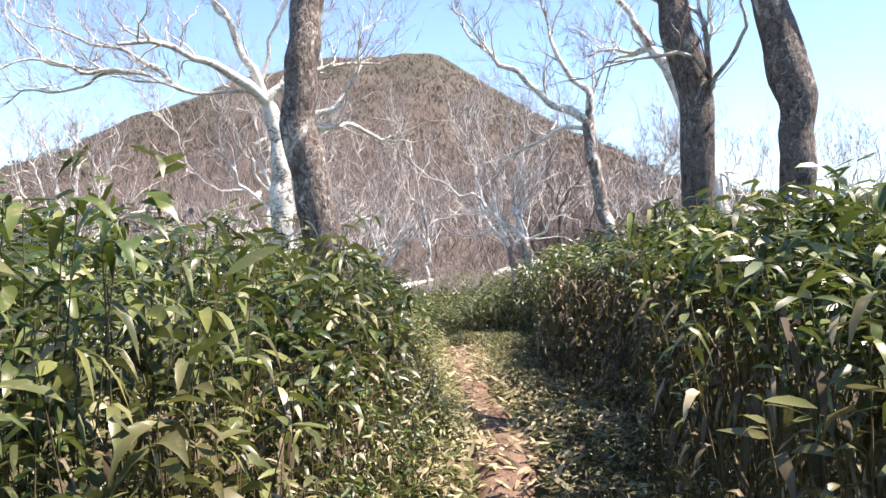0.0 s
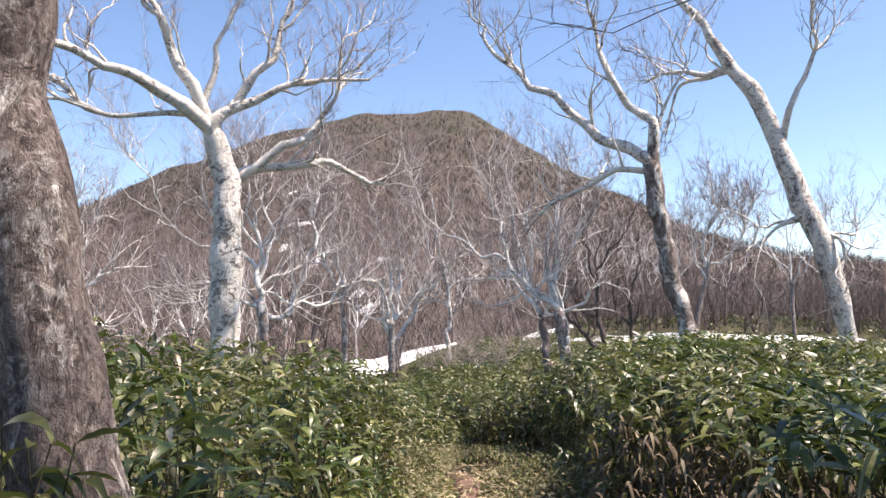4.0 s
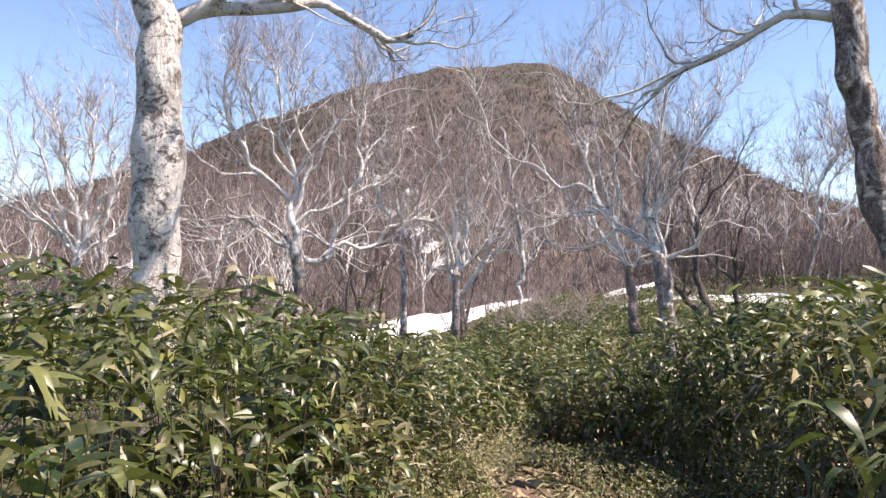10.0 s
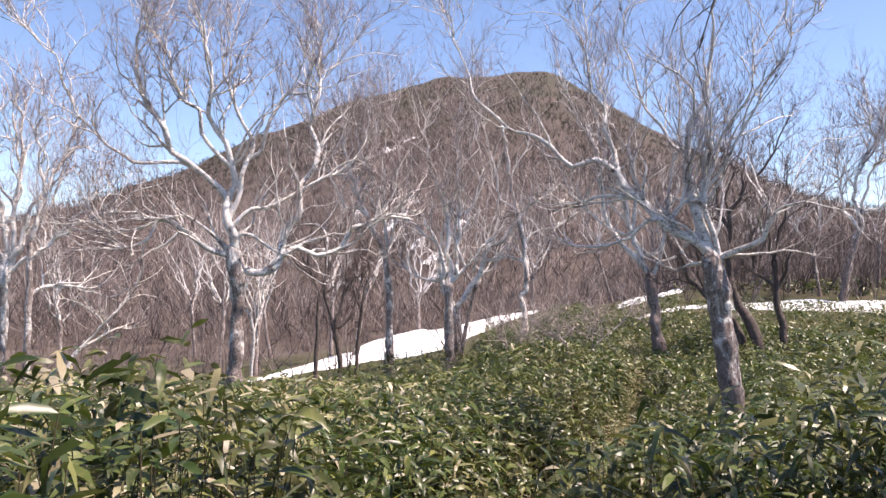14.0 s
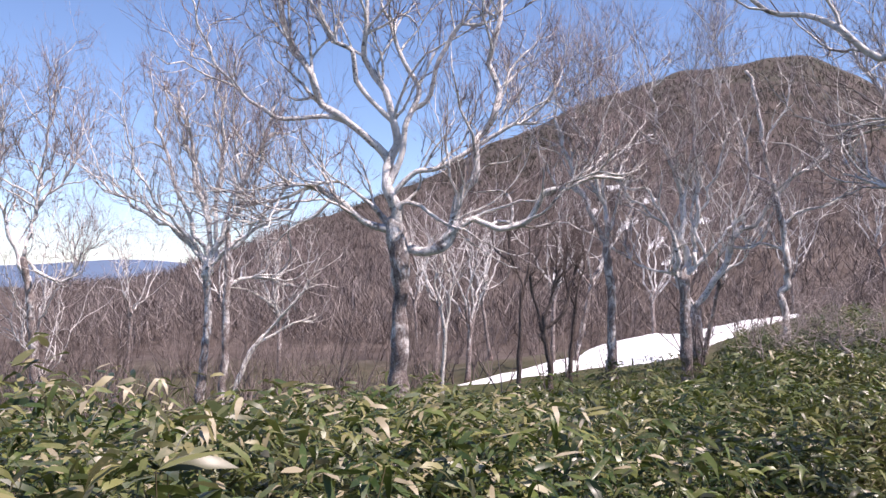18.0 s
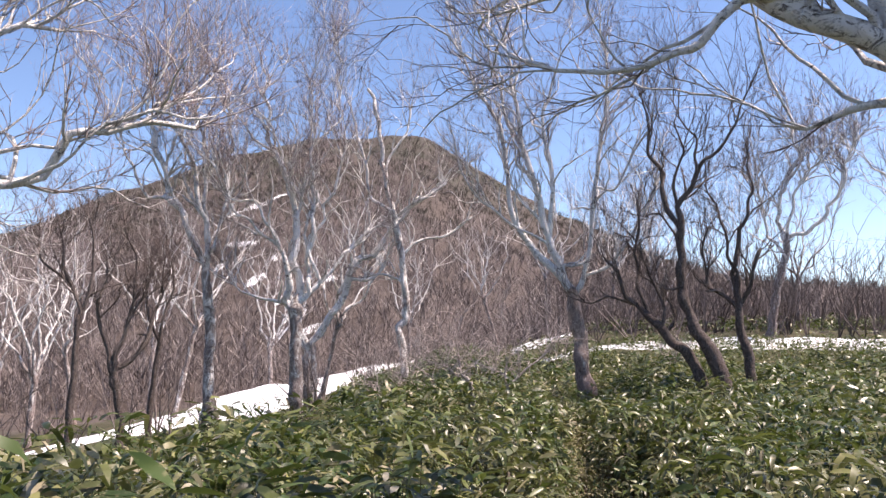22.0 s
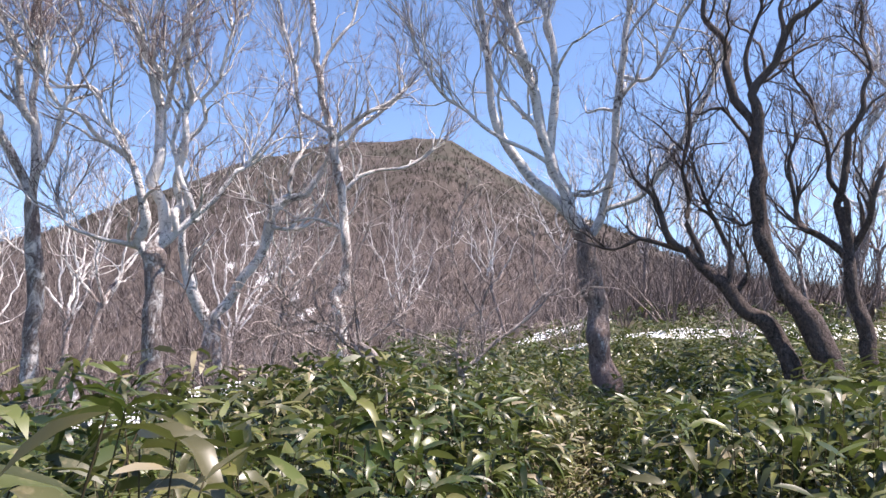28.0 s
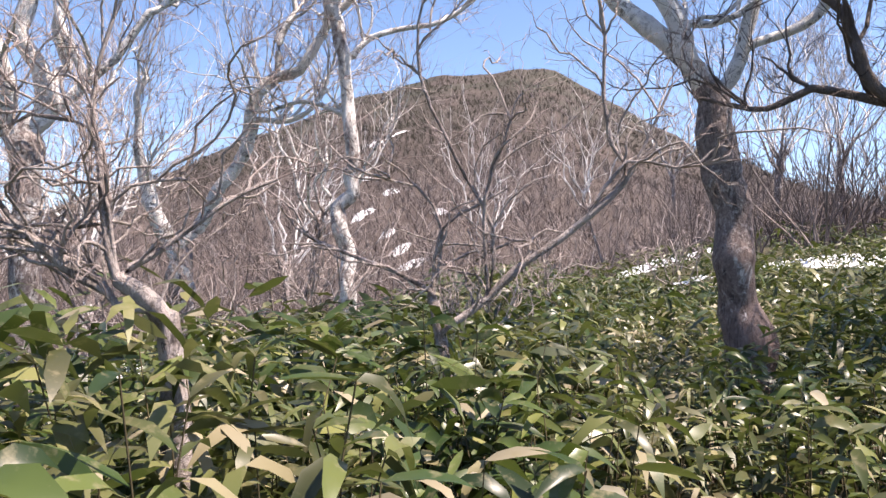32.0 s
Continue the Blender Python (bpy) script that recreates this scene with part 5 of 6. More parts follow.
        far = np.concatenate([[0], np.cumsum(np.linalg.norm(np.diff(ln[:, :3], axis=0), axis=1))])
        tone = here[4] + (1.0 - here[4]) * (1 - np.exp(-(far / turn) ** 1.4))
        tone *= 1 - 0.4 * np.clip(np.interp(far, np.arange(0, far[-1] + 1.0, 0.3), rng.normal(-0.15, 0.6, len(np.arange(0, far[-1] + 1.0, 0.3)))), 0, 1)
        known = np.vstack([known, np.column_stack([ln, tone, np.arange(len(ln))])])
        tube = Tubes()
        tube.add(ln[:, :3], ln[:, 3] * (1 + rng.normal(0, 0.04, len(ln))), 8 if ln[0, 3] > 0.03 else 5, tone)
        limb_ob = tube.build("limb", bark_m)
        parts.append(limb_ob)
        sprout(rng, sprays, ln[:, :3], ln[:, 3], size * 0.8, density * 0.45, first=0.45, thick=thick, lift=lift, wild=wild, levels=1 if far[-1] < 0.8 else 2, kids=kids)
        spots = [(q, 0) for q in 0.25 + 0.72 * rng.uniform(0, 1, int(far[-1] * boughs + 0.5)) ** 0.8] + [(q, 1) for q in rng.uniform(0.78, 1.0, fan)]
        for q, lead in spots:
            i = max(1, int(q * (len(ln) - 1)))
            t = ln[min(i + 1, len(ln) - 1), :3] - ln[i - 1, :3]
            t = t / (np.linalg.norm(t) + 1e-9)
            side = rng.normal(0, 1, 3)
            side -= t * side.dot(t)
            side[2] = abs(side[2])
            side /= np.linalg.norm(side)
            run, _d = shoot(rng, ln[i, :3], t + side * (rng.uniform(0.2, 0.5) if lead else rng.uniform(0.6, 1.1)) + np.array([0, 0, 2.0 * lift * lead]), size * rng.uniform(0.6, 1.5) * (1 + 0.25 * lead), 9, lift * 0.6, 0.10 + wild * 0.8)
            rr = np.linspace(max(min(ln[i, 3] * 0.58, 0.012 + 0.012 * size), 0.007), 0.0045, 10) * min(thick, 1.2)
            tube = Tubes()
            tube.add(run, rr, 4, np.clip(tone[i] + 0.6 * np.linspace(0, 1, 10), 0, 1.0))
            bo = tube.build("bough", bark_m)
            bo.parent = limb_ob
            sprout(rng, sprays, run, rr, size * 0.72, density, thick=thick, first=0.15, lift=lift, wild=wild, kids=kids, levels=deep)
    parts.append(tagged(sprays.build(0, "fine_branch_mass", branch_m), kind="stuff"))
    parts.append(tagged(sprays.build(1, "twig_mass", twig_m), kind="stuff"))
    for p in parts:
        p.parent = ob
    return ob


def free_tree(key, x, y, height, spread, seed):
    """The skeleton of a bare tree that forks low and fans upward."""
    rng = np.random.default_rng(seed)
    r = height * 0.012
    fork = height * rng.uniform(0.22, 0.42)
    lean = rng.normal(0, 0.1, 2)
    z = float(land(x, y))
    T[key] = [(x, y, z), [(0, 0, 0, r * 1.2), (lean[0] * fork * 0.5, lean[1] * fork * 0.5, fork * 0.5, r), (lean[0] * fork, lean[1] * fork, fork, r)]]
    for i in range(6):
        a = i * 1.05 + rng.uniform(-0.4, 0.4)
        w = np.array([math.cos(a) * spread, math.sin(a) * spread, rng.uniform(0.7, 1.2)])
        pts, _ = shoot(rng, (lean[0] * fork, lean[1] * fork, fork), w, (height - fork) * rng.uniform(0.6, 0.85), 5, 0.12, 0.16)
        T[key].append([(*p, q) for p, q in zip(pts, np.linspace(r * 0.6, 0.012, 6))])


def build_trees():
    birch = (BIRCH, BRANCH_PALE, TWIG)
    scarred = (BIRCH_SCARRED, BRANCH_PALE, TWIG)
    old = (BIRCH_OLD, BRANCH_PALE, TWIG)
    brown = (BIRCH_BROWN, BRANCH_PALE, TWIG)
    dark = (DARK_BARK, BRANCH_DARK, TWIG_DARK)
    shrub = (SHRUB_BARK, BRANCH_PINK, TWIG_SHRUB)
    build_tree("A", "grey-barked bent birch trunk standing beside the trail", "birch_tree", *scarred, 1.1, 3.0, 0.36, rise=6.4, fan=3, fade=0.7, thick=1.1, turn=1.6, stout=1.1, flare=0.12)
    build_tree("B", "white-barked birch with black scars and spreading bare limbs", "birch_tree", *scarred, 0.75, 2.8, 0.46, turn=1.0, girth=0.82, stout=0.97, crown=5.2)
    build_tree("C", "grey and white birch leaning with a forked bare crown", "birch_tree", *scarred, 0.75, 2.8, 0.16, turn=0.6, girth=0.85, stout=0.97, crown=5.2)
    build_tree("D", "slender white birch stem leaning over the thicket", "birch_tree", *scarred, 0.8, 2.8, 0.44, girth=0.85, stout=0.97)
    build_tree("E", "thick dark grey birch trunk with a broken stub", "birch_tree", *old, 0.9, 2.6, 0.05, rise=4.6, thick=1.1, turn=1.6, stout=0.97)
    build_tree("F", "thick dark grey birch trunk above the bamboo", "birch_tree", *old, 0.9, 2.6, 0.0, rise=4.6, thick=1.1, turn=1.6, stout=0.97)
    build_tree("G", "broad old birch with crooked white limbs and dark trunk", "birch_tree", *brown, 1.2, 3.2, 0.2, crook=0.06, girth=0.64, fan=3, thick=1.1, turn=1.1, depth=0.25, boughs=3.0, crown=6.1)
    build_tree("H", "birch with a dark trunk and pale crooked limbs", "birch_tree", *brown, 1.2, 3.0, 0.2, crook=0.065, girth=0.66, fan=3, thick=1.2, turn=0.9, depth=0.3, crown=7.3)
    build_tree("H2", "leaning birch with one bright white limb", "birch_tree", *brown, 1.0, 2.4, 0.14, crook=0.04, thick=1.2, turn=0.8, depth=0.3, crown=6.0)
    build_tree("I", "tall birch with long white limbs over the trail", "birch_tree", *brown, 0.95, 2.8, 0.15, turn=0.7, girth=0.75, crook=0.05, stout=0.95, crown=5.6)
    build_tree("J", "brown-barked birch dividing into white stems", "birch_tree", *brown, 1.2, 2.6, 0.02, fan=3, turn=0.45, depth=0.3, thick=1.05, girth=0.68, stout=0.72, flare=0.4, crown=8.5, crook=0.022)
    build_tree("K", "dark crooked tree bending out of the bamboo", "dark_tree", *dark, 1.0, 2.6, group="dark trees", crook=0.05, crown=5.8, stout=0.58, girth=0.6)
    build_tree("K2", "low dark trunk creeping out sideways", "dark_tree", *dark, 0.8, 2.6, group="dark trees", crook=0.05, crown=0, stout=0.66)
    build_tree("K3", "thin dark forked tree beside the bent one", "dark_tree", *dark, 1.0, 2.6, group="dark trees", crook=0.05, crown=4.6, stout=0.75)
    build_tree("L", "pale bare birch with a round twiggy crown", "birch_tree", *brown, 1.2, 2.4, 0.25, group="birches down the slope", crook=0.05, thick=1.2, fan=2, boughs=1.6)
    build_tree("L2", "thin pale birch with a round twiggy crown", "birch_tree", *brown, 1.2, 2.6, 0.2, group="birches down the slope", crook=0.05, thick=1.3, fan=3)
    build_tree("M", "slim birch forked into two upright stems", "birch_tree", *brown, 1.2, 3.0, 0.2, crook=0.06, girth=0.7, fan=3, turn=1.2, thick=1.2, depth=0.3, crown=7.3)
    build_tree("N", "slim birch with a single wavy stem", "birch_tree", *brown, 1.0, 2.8, 0.4, grow_trunk=True, crook=0.04, crown=6.6)
    build_tree("Q", "pale bare birch behind the bamboo slope", "birch_tree", *brown, 1.6, 2.8, 0.15, group="birches down the slope", crook=0.05, thick=1.4, fan=3)
    build_tree("R", "pale bare birch with a wide twiggy crown", "birch_tree", *brown, 1.7, 2.8, 0.15, group="birches down the slope", crook=0.05, thick=1.4, fan=3)
    build_tree("O1", "dark thin sapling with bare upright twigs", "sapling", *dark, 0.8, 3.0, group="dark saplings", crook=0.04)
    build_tree("O2", "dark forked sapling with bare upright twigs", "sapling", *dark, 0.8, 3.0, group="dark saplings", crook=0.04)
    build_tree("O3", "dark slender sapling with bare twigs", "sapling", *dark, 0.7, 3.0, group="dark saplings", crook=0.04)
    build_tree("S", "thin pale sapling with two bare stems", "sapling", *birch, 0.6, 3.0, 0.4, group="pale saplings")
    build_tree("S2", "leaning pale sapling with bare twigs", "sapling", *birch, 0.6, 3.0, 0.4, group="pale saplings")
    for key, text in (("P", "low bare shrub with spreading grey-pink branches"), ("P2", "low bare shrub arching out of the bamboo"), ("P4", "gnarled low bare shrub with crooked branches")):
        build_tree(key, text, "shrub", *shrub, 0.36, 4.5, 0.34, group="bare shrubs", category="shrub", boughs=5.0, lift=0.05, wild=0.3, crook=0.012, thick=0.8, fan=1, kids=2, depth=0.3, turn=2.5, girth=0.58, stout=0.66)
    spots = [(-18, 37, 7.5), (-25, 42, 8), (-9.5, 43.5, 8), (-6.5, 49, 8.5), (-1.0, 56, 8), (3.5, 55, 7), (8, 50, 7), (14, 37, 8), (18, 43, 8), (16.5, 31, 8.5), (22, 38, 8), (-30, 36, 8),
             (-14, 48, 8), (-3.4, 41, 7), (25, 48, 8), (12, 56, 8), (-20, 52, 8), (19, 27, 7.5),
             (7, 46.5, 6.5), (9.5, 49, 7.5), (11, 44, 6), (14, 46, 7), (5.5, 53, 8), (-23, 31, 5), (-27, 38, 7), (-11, 38.5, 8), (-7.6, 40, 7.5), (-14, 42, 8)]
    for i, (x, y, h) in enumerate(spots):
        free_tree("V%d" % i, x, y, h, 0.5, 50 + i)
        build_tree("V%d" % i, "bare pale birch with a fan of thin upright twigs", "birch_tree", *brown, 1.4, 1.1, 0.1, group="birches on the hill foot", turn=2.4, crook=0.05, thick=1.6, boughs=0.9, kids=2)
    low = [(-0.6, 34.0, 1.5), (0.9, 33.6, 1.3), (-1.6, 36.5, 1.7), (1.6, 36.0, 1.6), (0.2, 38.5, 1.8), (3.4, 37.5, 1.6), (5.4, 34.6, 1.3), (-2.6, 34.4, 1.2), (-0.9, 31.6, 1.0)]
    for i, (x, y, h) in enumerate(low):
        free_tree("W%d" % i, x, y, h, 1.1, 90 + i)
        build_tree("W%d" % i, "low dark bare shrub among the bamboo", "shrub", *shrub, 0.45, 2.5, 0.2, group="bare shrubs", category="shrub", crook=0.04, thick=1.0, boughs=1.6, lift=0.04, wild=0.26, kids=2)


build_trees()


# ---- scrub and woods on the slopes ----
def build_scrub():
    rng = np.random.default_rng(21)
    t = Tubes()
    made = 0
    while made < 540:
        x, y = rng.uniform(-42, 34), rng.uniform(33, 72)
        if rng.uniform() < 0.35:
            x, y = rng.uniform(-34, -9), rng.uniform(19, 42)
        if (y < 53 and -11 < x < 0 and abs(y - 45 - 1.7 * (x + 5.5)) < 6) or (y < 41.5 and x > -1):
            continue
        z = float(land(x, y))
        made += 1
        h = rng.uniform(1.2, 3.2)
        for _ in range(rng.integers(3, 6)):
            w = np.array([rng.normal(0, 0.35), rng.normal(0, 0.35), 1.0])
            pts, d = shoot(rng, (x, y, z - 0.1), w, h * rng.uniform(0.6, 1.0), 4, 0.12, 0.16)
            t.add(pts, [0.026, 0.020, 0.014, 0.009, 0.004], 3)
            for _ in range(4):
                b, _d = shoot(rng, pts[rng.integers(1, 5)], d + rng.normal(0, 0.6, 3) + np.array([0, 0, 0.3]), h * rng.uniform(0.2, 0.45), 2, 0.15, 0.2)
                t.add(b, [0.010, 0.007, 0.003], 3)
    # taller thin growth along the rise beyond the snow strip
    for _ in range(380):
        x, y = rng.uniform(5, 34), rng.uniform(41.5, 60)
        z = float(land(x, y))
        h = rng.uniform(2.0, 4.2)
        for _ in range(rng.integers(3, 6)):
            pts, d = shoot(rng, (x, y, z - 0.1), np.array([rng.normal(0, 0.3), rng.normal(0, 0.3), 1.0]), h * rng.uniform(0.6, 1.0), 4, 0.1, 0.18)
            t.add(pts, [0.03, 0.024, 0.017, 0.011, 0.005], 3)
            for _ in range(5):
                b, _d = shoot(rng, pts[rng.integers(1, 5)], d + rng.normal(0, 0.6, 3) + np.array([0, 0, 0.3]), h * rng.uniform(0.2, 0.45), 2, 0.12, 0.22)
                t.add(b, [0.012, 0.008, 0.004], 3)
    ob = t.build("scrub", SCRUB)
    tagged(ob, "dense bare scrub of grey-pink saplings filling the hollow", "scrub", kind="stuff")


def build_hillside_wood():
    """Bare trees all over the mountain: thin blades fanned out from each stem."""
    rng = np.random.default_rng(22)
    n = 22000
    az = np.radians(rng.uniform(-42, 54, n))
    r = 62 + (430 - 62) * rng.uniform(0, 1, n) ** 1.25
    x, y = CX - r * np.sin(az), CY + r * np.cos(az)
    z = land(x, y)
    h = rng.uniform(1.3, 3.4, n) * (0.75 + 0.5 * np.clip(1 - r / 420, 0, 1))
    k = 9
    tilt = rng.normal(0, 0.62, (n, k, 2))
    tilt[:, 0] *= 0.2
    up = rng.uniform(0.55, 1.0, (n, k)) * h[:, None]
    start = rng.uniform(0.0, 0.45, (n, k)) * h[:, None]
    start[:, 0] = 0
    width = (0.019 + 0.00018 * r)[:, None] * rng.uniform(0.6, 1.3, (n, k))
    ang = rng.uniform(0, math.pi, (n, k))
    base = np.stack([x, y, z], -1)[:, None] + np.stack([tilt[..., 0] * start * 0.2, tilt[..., 1] * start * 0.2, start], -1)
    tip = base + np.stack([tilt[..., 0] * up, tilt[..., 1] * up, up * 0.9], -1)
    off = np.stack([np.cos(ang) * width, np.sin(ang) * width, width * 0.2], -1)
    v = np.stack([base - off, base + off, tip], 2).reshape(-1, 3)
    f = np.arange(len(v)).reshape(-1, 3)
    ob = from_arrays("hillside_wood", v, f, SCRUB_FAR)
    tagged(ob, "leafless brown woods covering the whole mountain side", "woods", kind="stuff")


def snow_patch(name, cx, cy, rx, ry, turn, seed, label, lift=0.12):
    """A patch of old snow with an uneven melted edge, lying on the ground."""
    rng = np.random.default_rng(seed)
    nr, na = 14, 72
    a = np.linspace(0, 2 * math.pi, na, endpoint=False)
    edge = 1 + sum(rng.uniform(0.04, 0.16) / k ** 0.5 * np.sin(k * a + rng.uniform(0, 6)) for k in range(2, 11))
    s = np.linspace(0.01, 1, nr)[:, None]
    u, w = s * edge * rx * np.cos(a), s * edge * ry * np.sin(a)
    c, sn = math.cos(radians(turn)), math.sin(radians(turn))
    x, y = cx + u * c - w * sn, cy + u * sn + w * c
    z = land(x, y) + lift * (1 - s ** 4) * (1 + 0.2 * waves(x, y, 1.1)) - 0.05 * s ** 4
    tagged(sheet(name, x, y, z, SNOW, True), label, "snow", kind="structure")


def build_snow():
    snow_patch("snow_1", -5.8, 44.6, 8.8, 3.0, 60, 3, "melting white snow patch in the hollow behind the trees", 0.35)
    snow_patch("snow_2", 11.4, 41.1, 6.6, 1.0, 0, 4, "melting white snow strip along the bamboo slope", 0.18)
    snow_patch("snow_3", 4.4, 46.0, 1.7, 0.8, 10, 5, "small remnant of old snow among the scrub", 0.12)
    # remnants in the gullies of the mountain: bearing, height angle, width and length in degrees of view, lean
    spots = [(13.0, 9.7, 0.9, 1.0, 30), (12.0, 10.2, 0.4, 0.7, 40), (13.6, 7.1, 2.4, 0.4, 0), (11.0, 6.2, 1.2, 0.4, 8), (7.4, 4.7, 1.2, 0.35, -10), (12.6, 4.6, 1.0, 0.7, 20), (10.6, 3.2, 0.9, 0.8, 15),
             (9.6, 1.9, 1.1, 0.7, 20), (8.6, 0.9, 0.9, 0.9, 25), (15.2, 5.4, 0.6, 0.4, 10)]
    r = np.linspace(66, 440, 900)
    for i, (az, el, wide, long, lean) in enumerate(spots):
        way = np.array([-math.sin(radians(az)), math.cos(radians(az))])
        up = np.degrees(np.arctan2(land(way[0] * r, 17 + way[1] * r) - 0.9, r))
        mid, lo, hi = (r[int(np.argmax(up > e))] for e in (el, el - long / 2, el + long / 2))
        snow_patch("snow_%d" % (i + 4), way[0] * mid, 17 + way[1] * mid, mid * math.tan(radians(wide / 2)), max((hi - lo) / 2, 2.0), az - lean, 30 + i, "thin remnant of snow in a gully of the mountain", 0.45)


build_scrub()
build_hillside_wood()
build_snow()


# ---- bamboo grass ----
def cover(x, y):
    """How tall the bamboo grass stands at (x, y)."""
    d = x - path_x(y)
    ad = np.abs(d)
    tall = np.where(d < 0, 1.18 - 0.10 * sstep(11, 15, y), 1.2 - 0.15 * sstep(12, 16, y))
    tall = tall - 0.30 * sstep(27, 30, y) - 0.06 * sstep(32.5, 34.5, y) * sstep(-1.5, 0.5, d) - 0.3 * sstep(32, 34, y) * sstep(-1.5, -3.0, d)
    tall = tall - 0.35 * sstep(25, 28, y) * sstep(-2.7, -3.7, d) * (1 - sstep(31, 33, y))
    tall = tall - 0.2 * sstep(33.5, 36.0, y) * sstep(1.5, 3.5, d)
    tall = tall + 0.17 * (d > 0) * sstep(4, 6, y) * (1 - sstep(12, 15.5, y)) * (1 - 0.5 * sstep(2.5, 5, d))
    steep = (d > 0) & (y < 15)
    w = (0.28 + (0.34 + 0.16 * sstep(3.0, 5.0, y) + 0.28 * sstep(7.5, 11.0, y)) * steep + 0.12 * waves(y, y * 0.3, 0.8)) * (1 - 0.75 * sstep(13, 17, y))
    low = 0.14 + 0.22 * sstep(11, 15, y) + 0.25 * sstep(27, 30, y)
    h = low + (tall - low) * sstep(w, w + np.where(steep, 0.22 + 0.25 * sstep(8, 10, y), 0.9 - 0.45 * sstep(26.5, 28.5, y)), ad)
    h = h + 0.12 * np.exp(-((x - 0.5) ** 2 + (y - 28.3) ** 2) / 0.5)
    h = h + 0.22 * np.exp(-((x - 1.25) ** 2 + (y - 29.9) ** 2) / 0.7)
    return h * (1 + 0.10 * waves(x, y, 1.7) + 0.08 * waves(x + 9, y, 4.1))


def leaves(n, rng, base, way, length, width, droop, fine=False):
    """Arching lance-shaped leaves: base points, level directions, and how far each hangs. fine: folded along the midrib."""
    if fine:
        q, half = (0.0, 0.15, 0.42, 0.74, 1.0), (0.0, 0.78, 1.0, 0.66, 0.0)
    else:
        q, half = (0.0, 0.26, 0.7, 1.0), (0.0, 0.92, 0.84, 0.0)
    side = np.stack([-way[:, 1], way[:, 0], np.zeros(n)], -1)
    rise = rng.uniform(-0.15, 0.65, n)
    roll = rng.normal(0, 0.5, n)
    twist = rng.normal(0, 0.5, n)
    fold = width * rng.uniform(0.05, 0.26, n)
    pts = []
    for s, hw in zip(q, half):
        along = length * s
        drop = rise * along - droop * length * s ** 2
        mid = base + way * (along * (1 - 0.28 * droop * s))[:, None]
        mid = mid + np.stack([np.zeros(n), np.zeros(n), drop], -1)
        turn = roll + twist * s
        off = side * np.cos(turn)[:, None] + np.stack([np.zeros(n), np.zeros(n), np.sin(turn)], -1)
        o = off * (width * hw * 0.5)[:, None]
        if hw == 0:
            pts.append(mid)
        elif fine:
            up = np.stack([np.zeros(n), np.zeros(n), fold * hw], -1)
            pts += [mid - o + up, mid, mid + o + up]
        else:
            pts += [mid - o, mid + o]
    v = np.stack(pts, 1)
    k = len(pts)
    if fine:
        tri = [(0, 2, 1), (0, 3, 2)]
        for a in range(1, k - 6, 3):
            tri += [(a, a + 1, a + 4), (a, a + 4, a + 3), (a + 1, a + 2, a + 5), (a + 1, a + 5, a + 4)]
        tri += [(k - 4, k - 3, k - 1), (k - 3, k - 2, k - 1)]
    else:
        tri = [(0, 2, 1)]
        for a in range(1, k - 3, 2):
            tri += [(a, a + 1, a + 3), (a, a + 3, a + 2)]
        tri.append((k - 3, k - 2, k - 1))
    i = np.arange(n)[:, None] * k
    f = np.concatenate([i + np.array([t]) for t in tri])
    return v.reshape(-1, 3), f


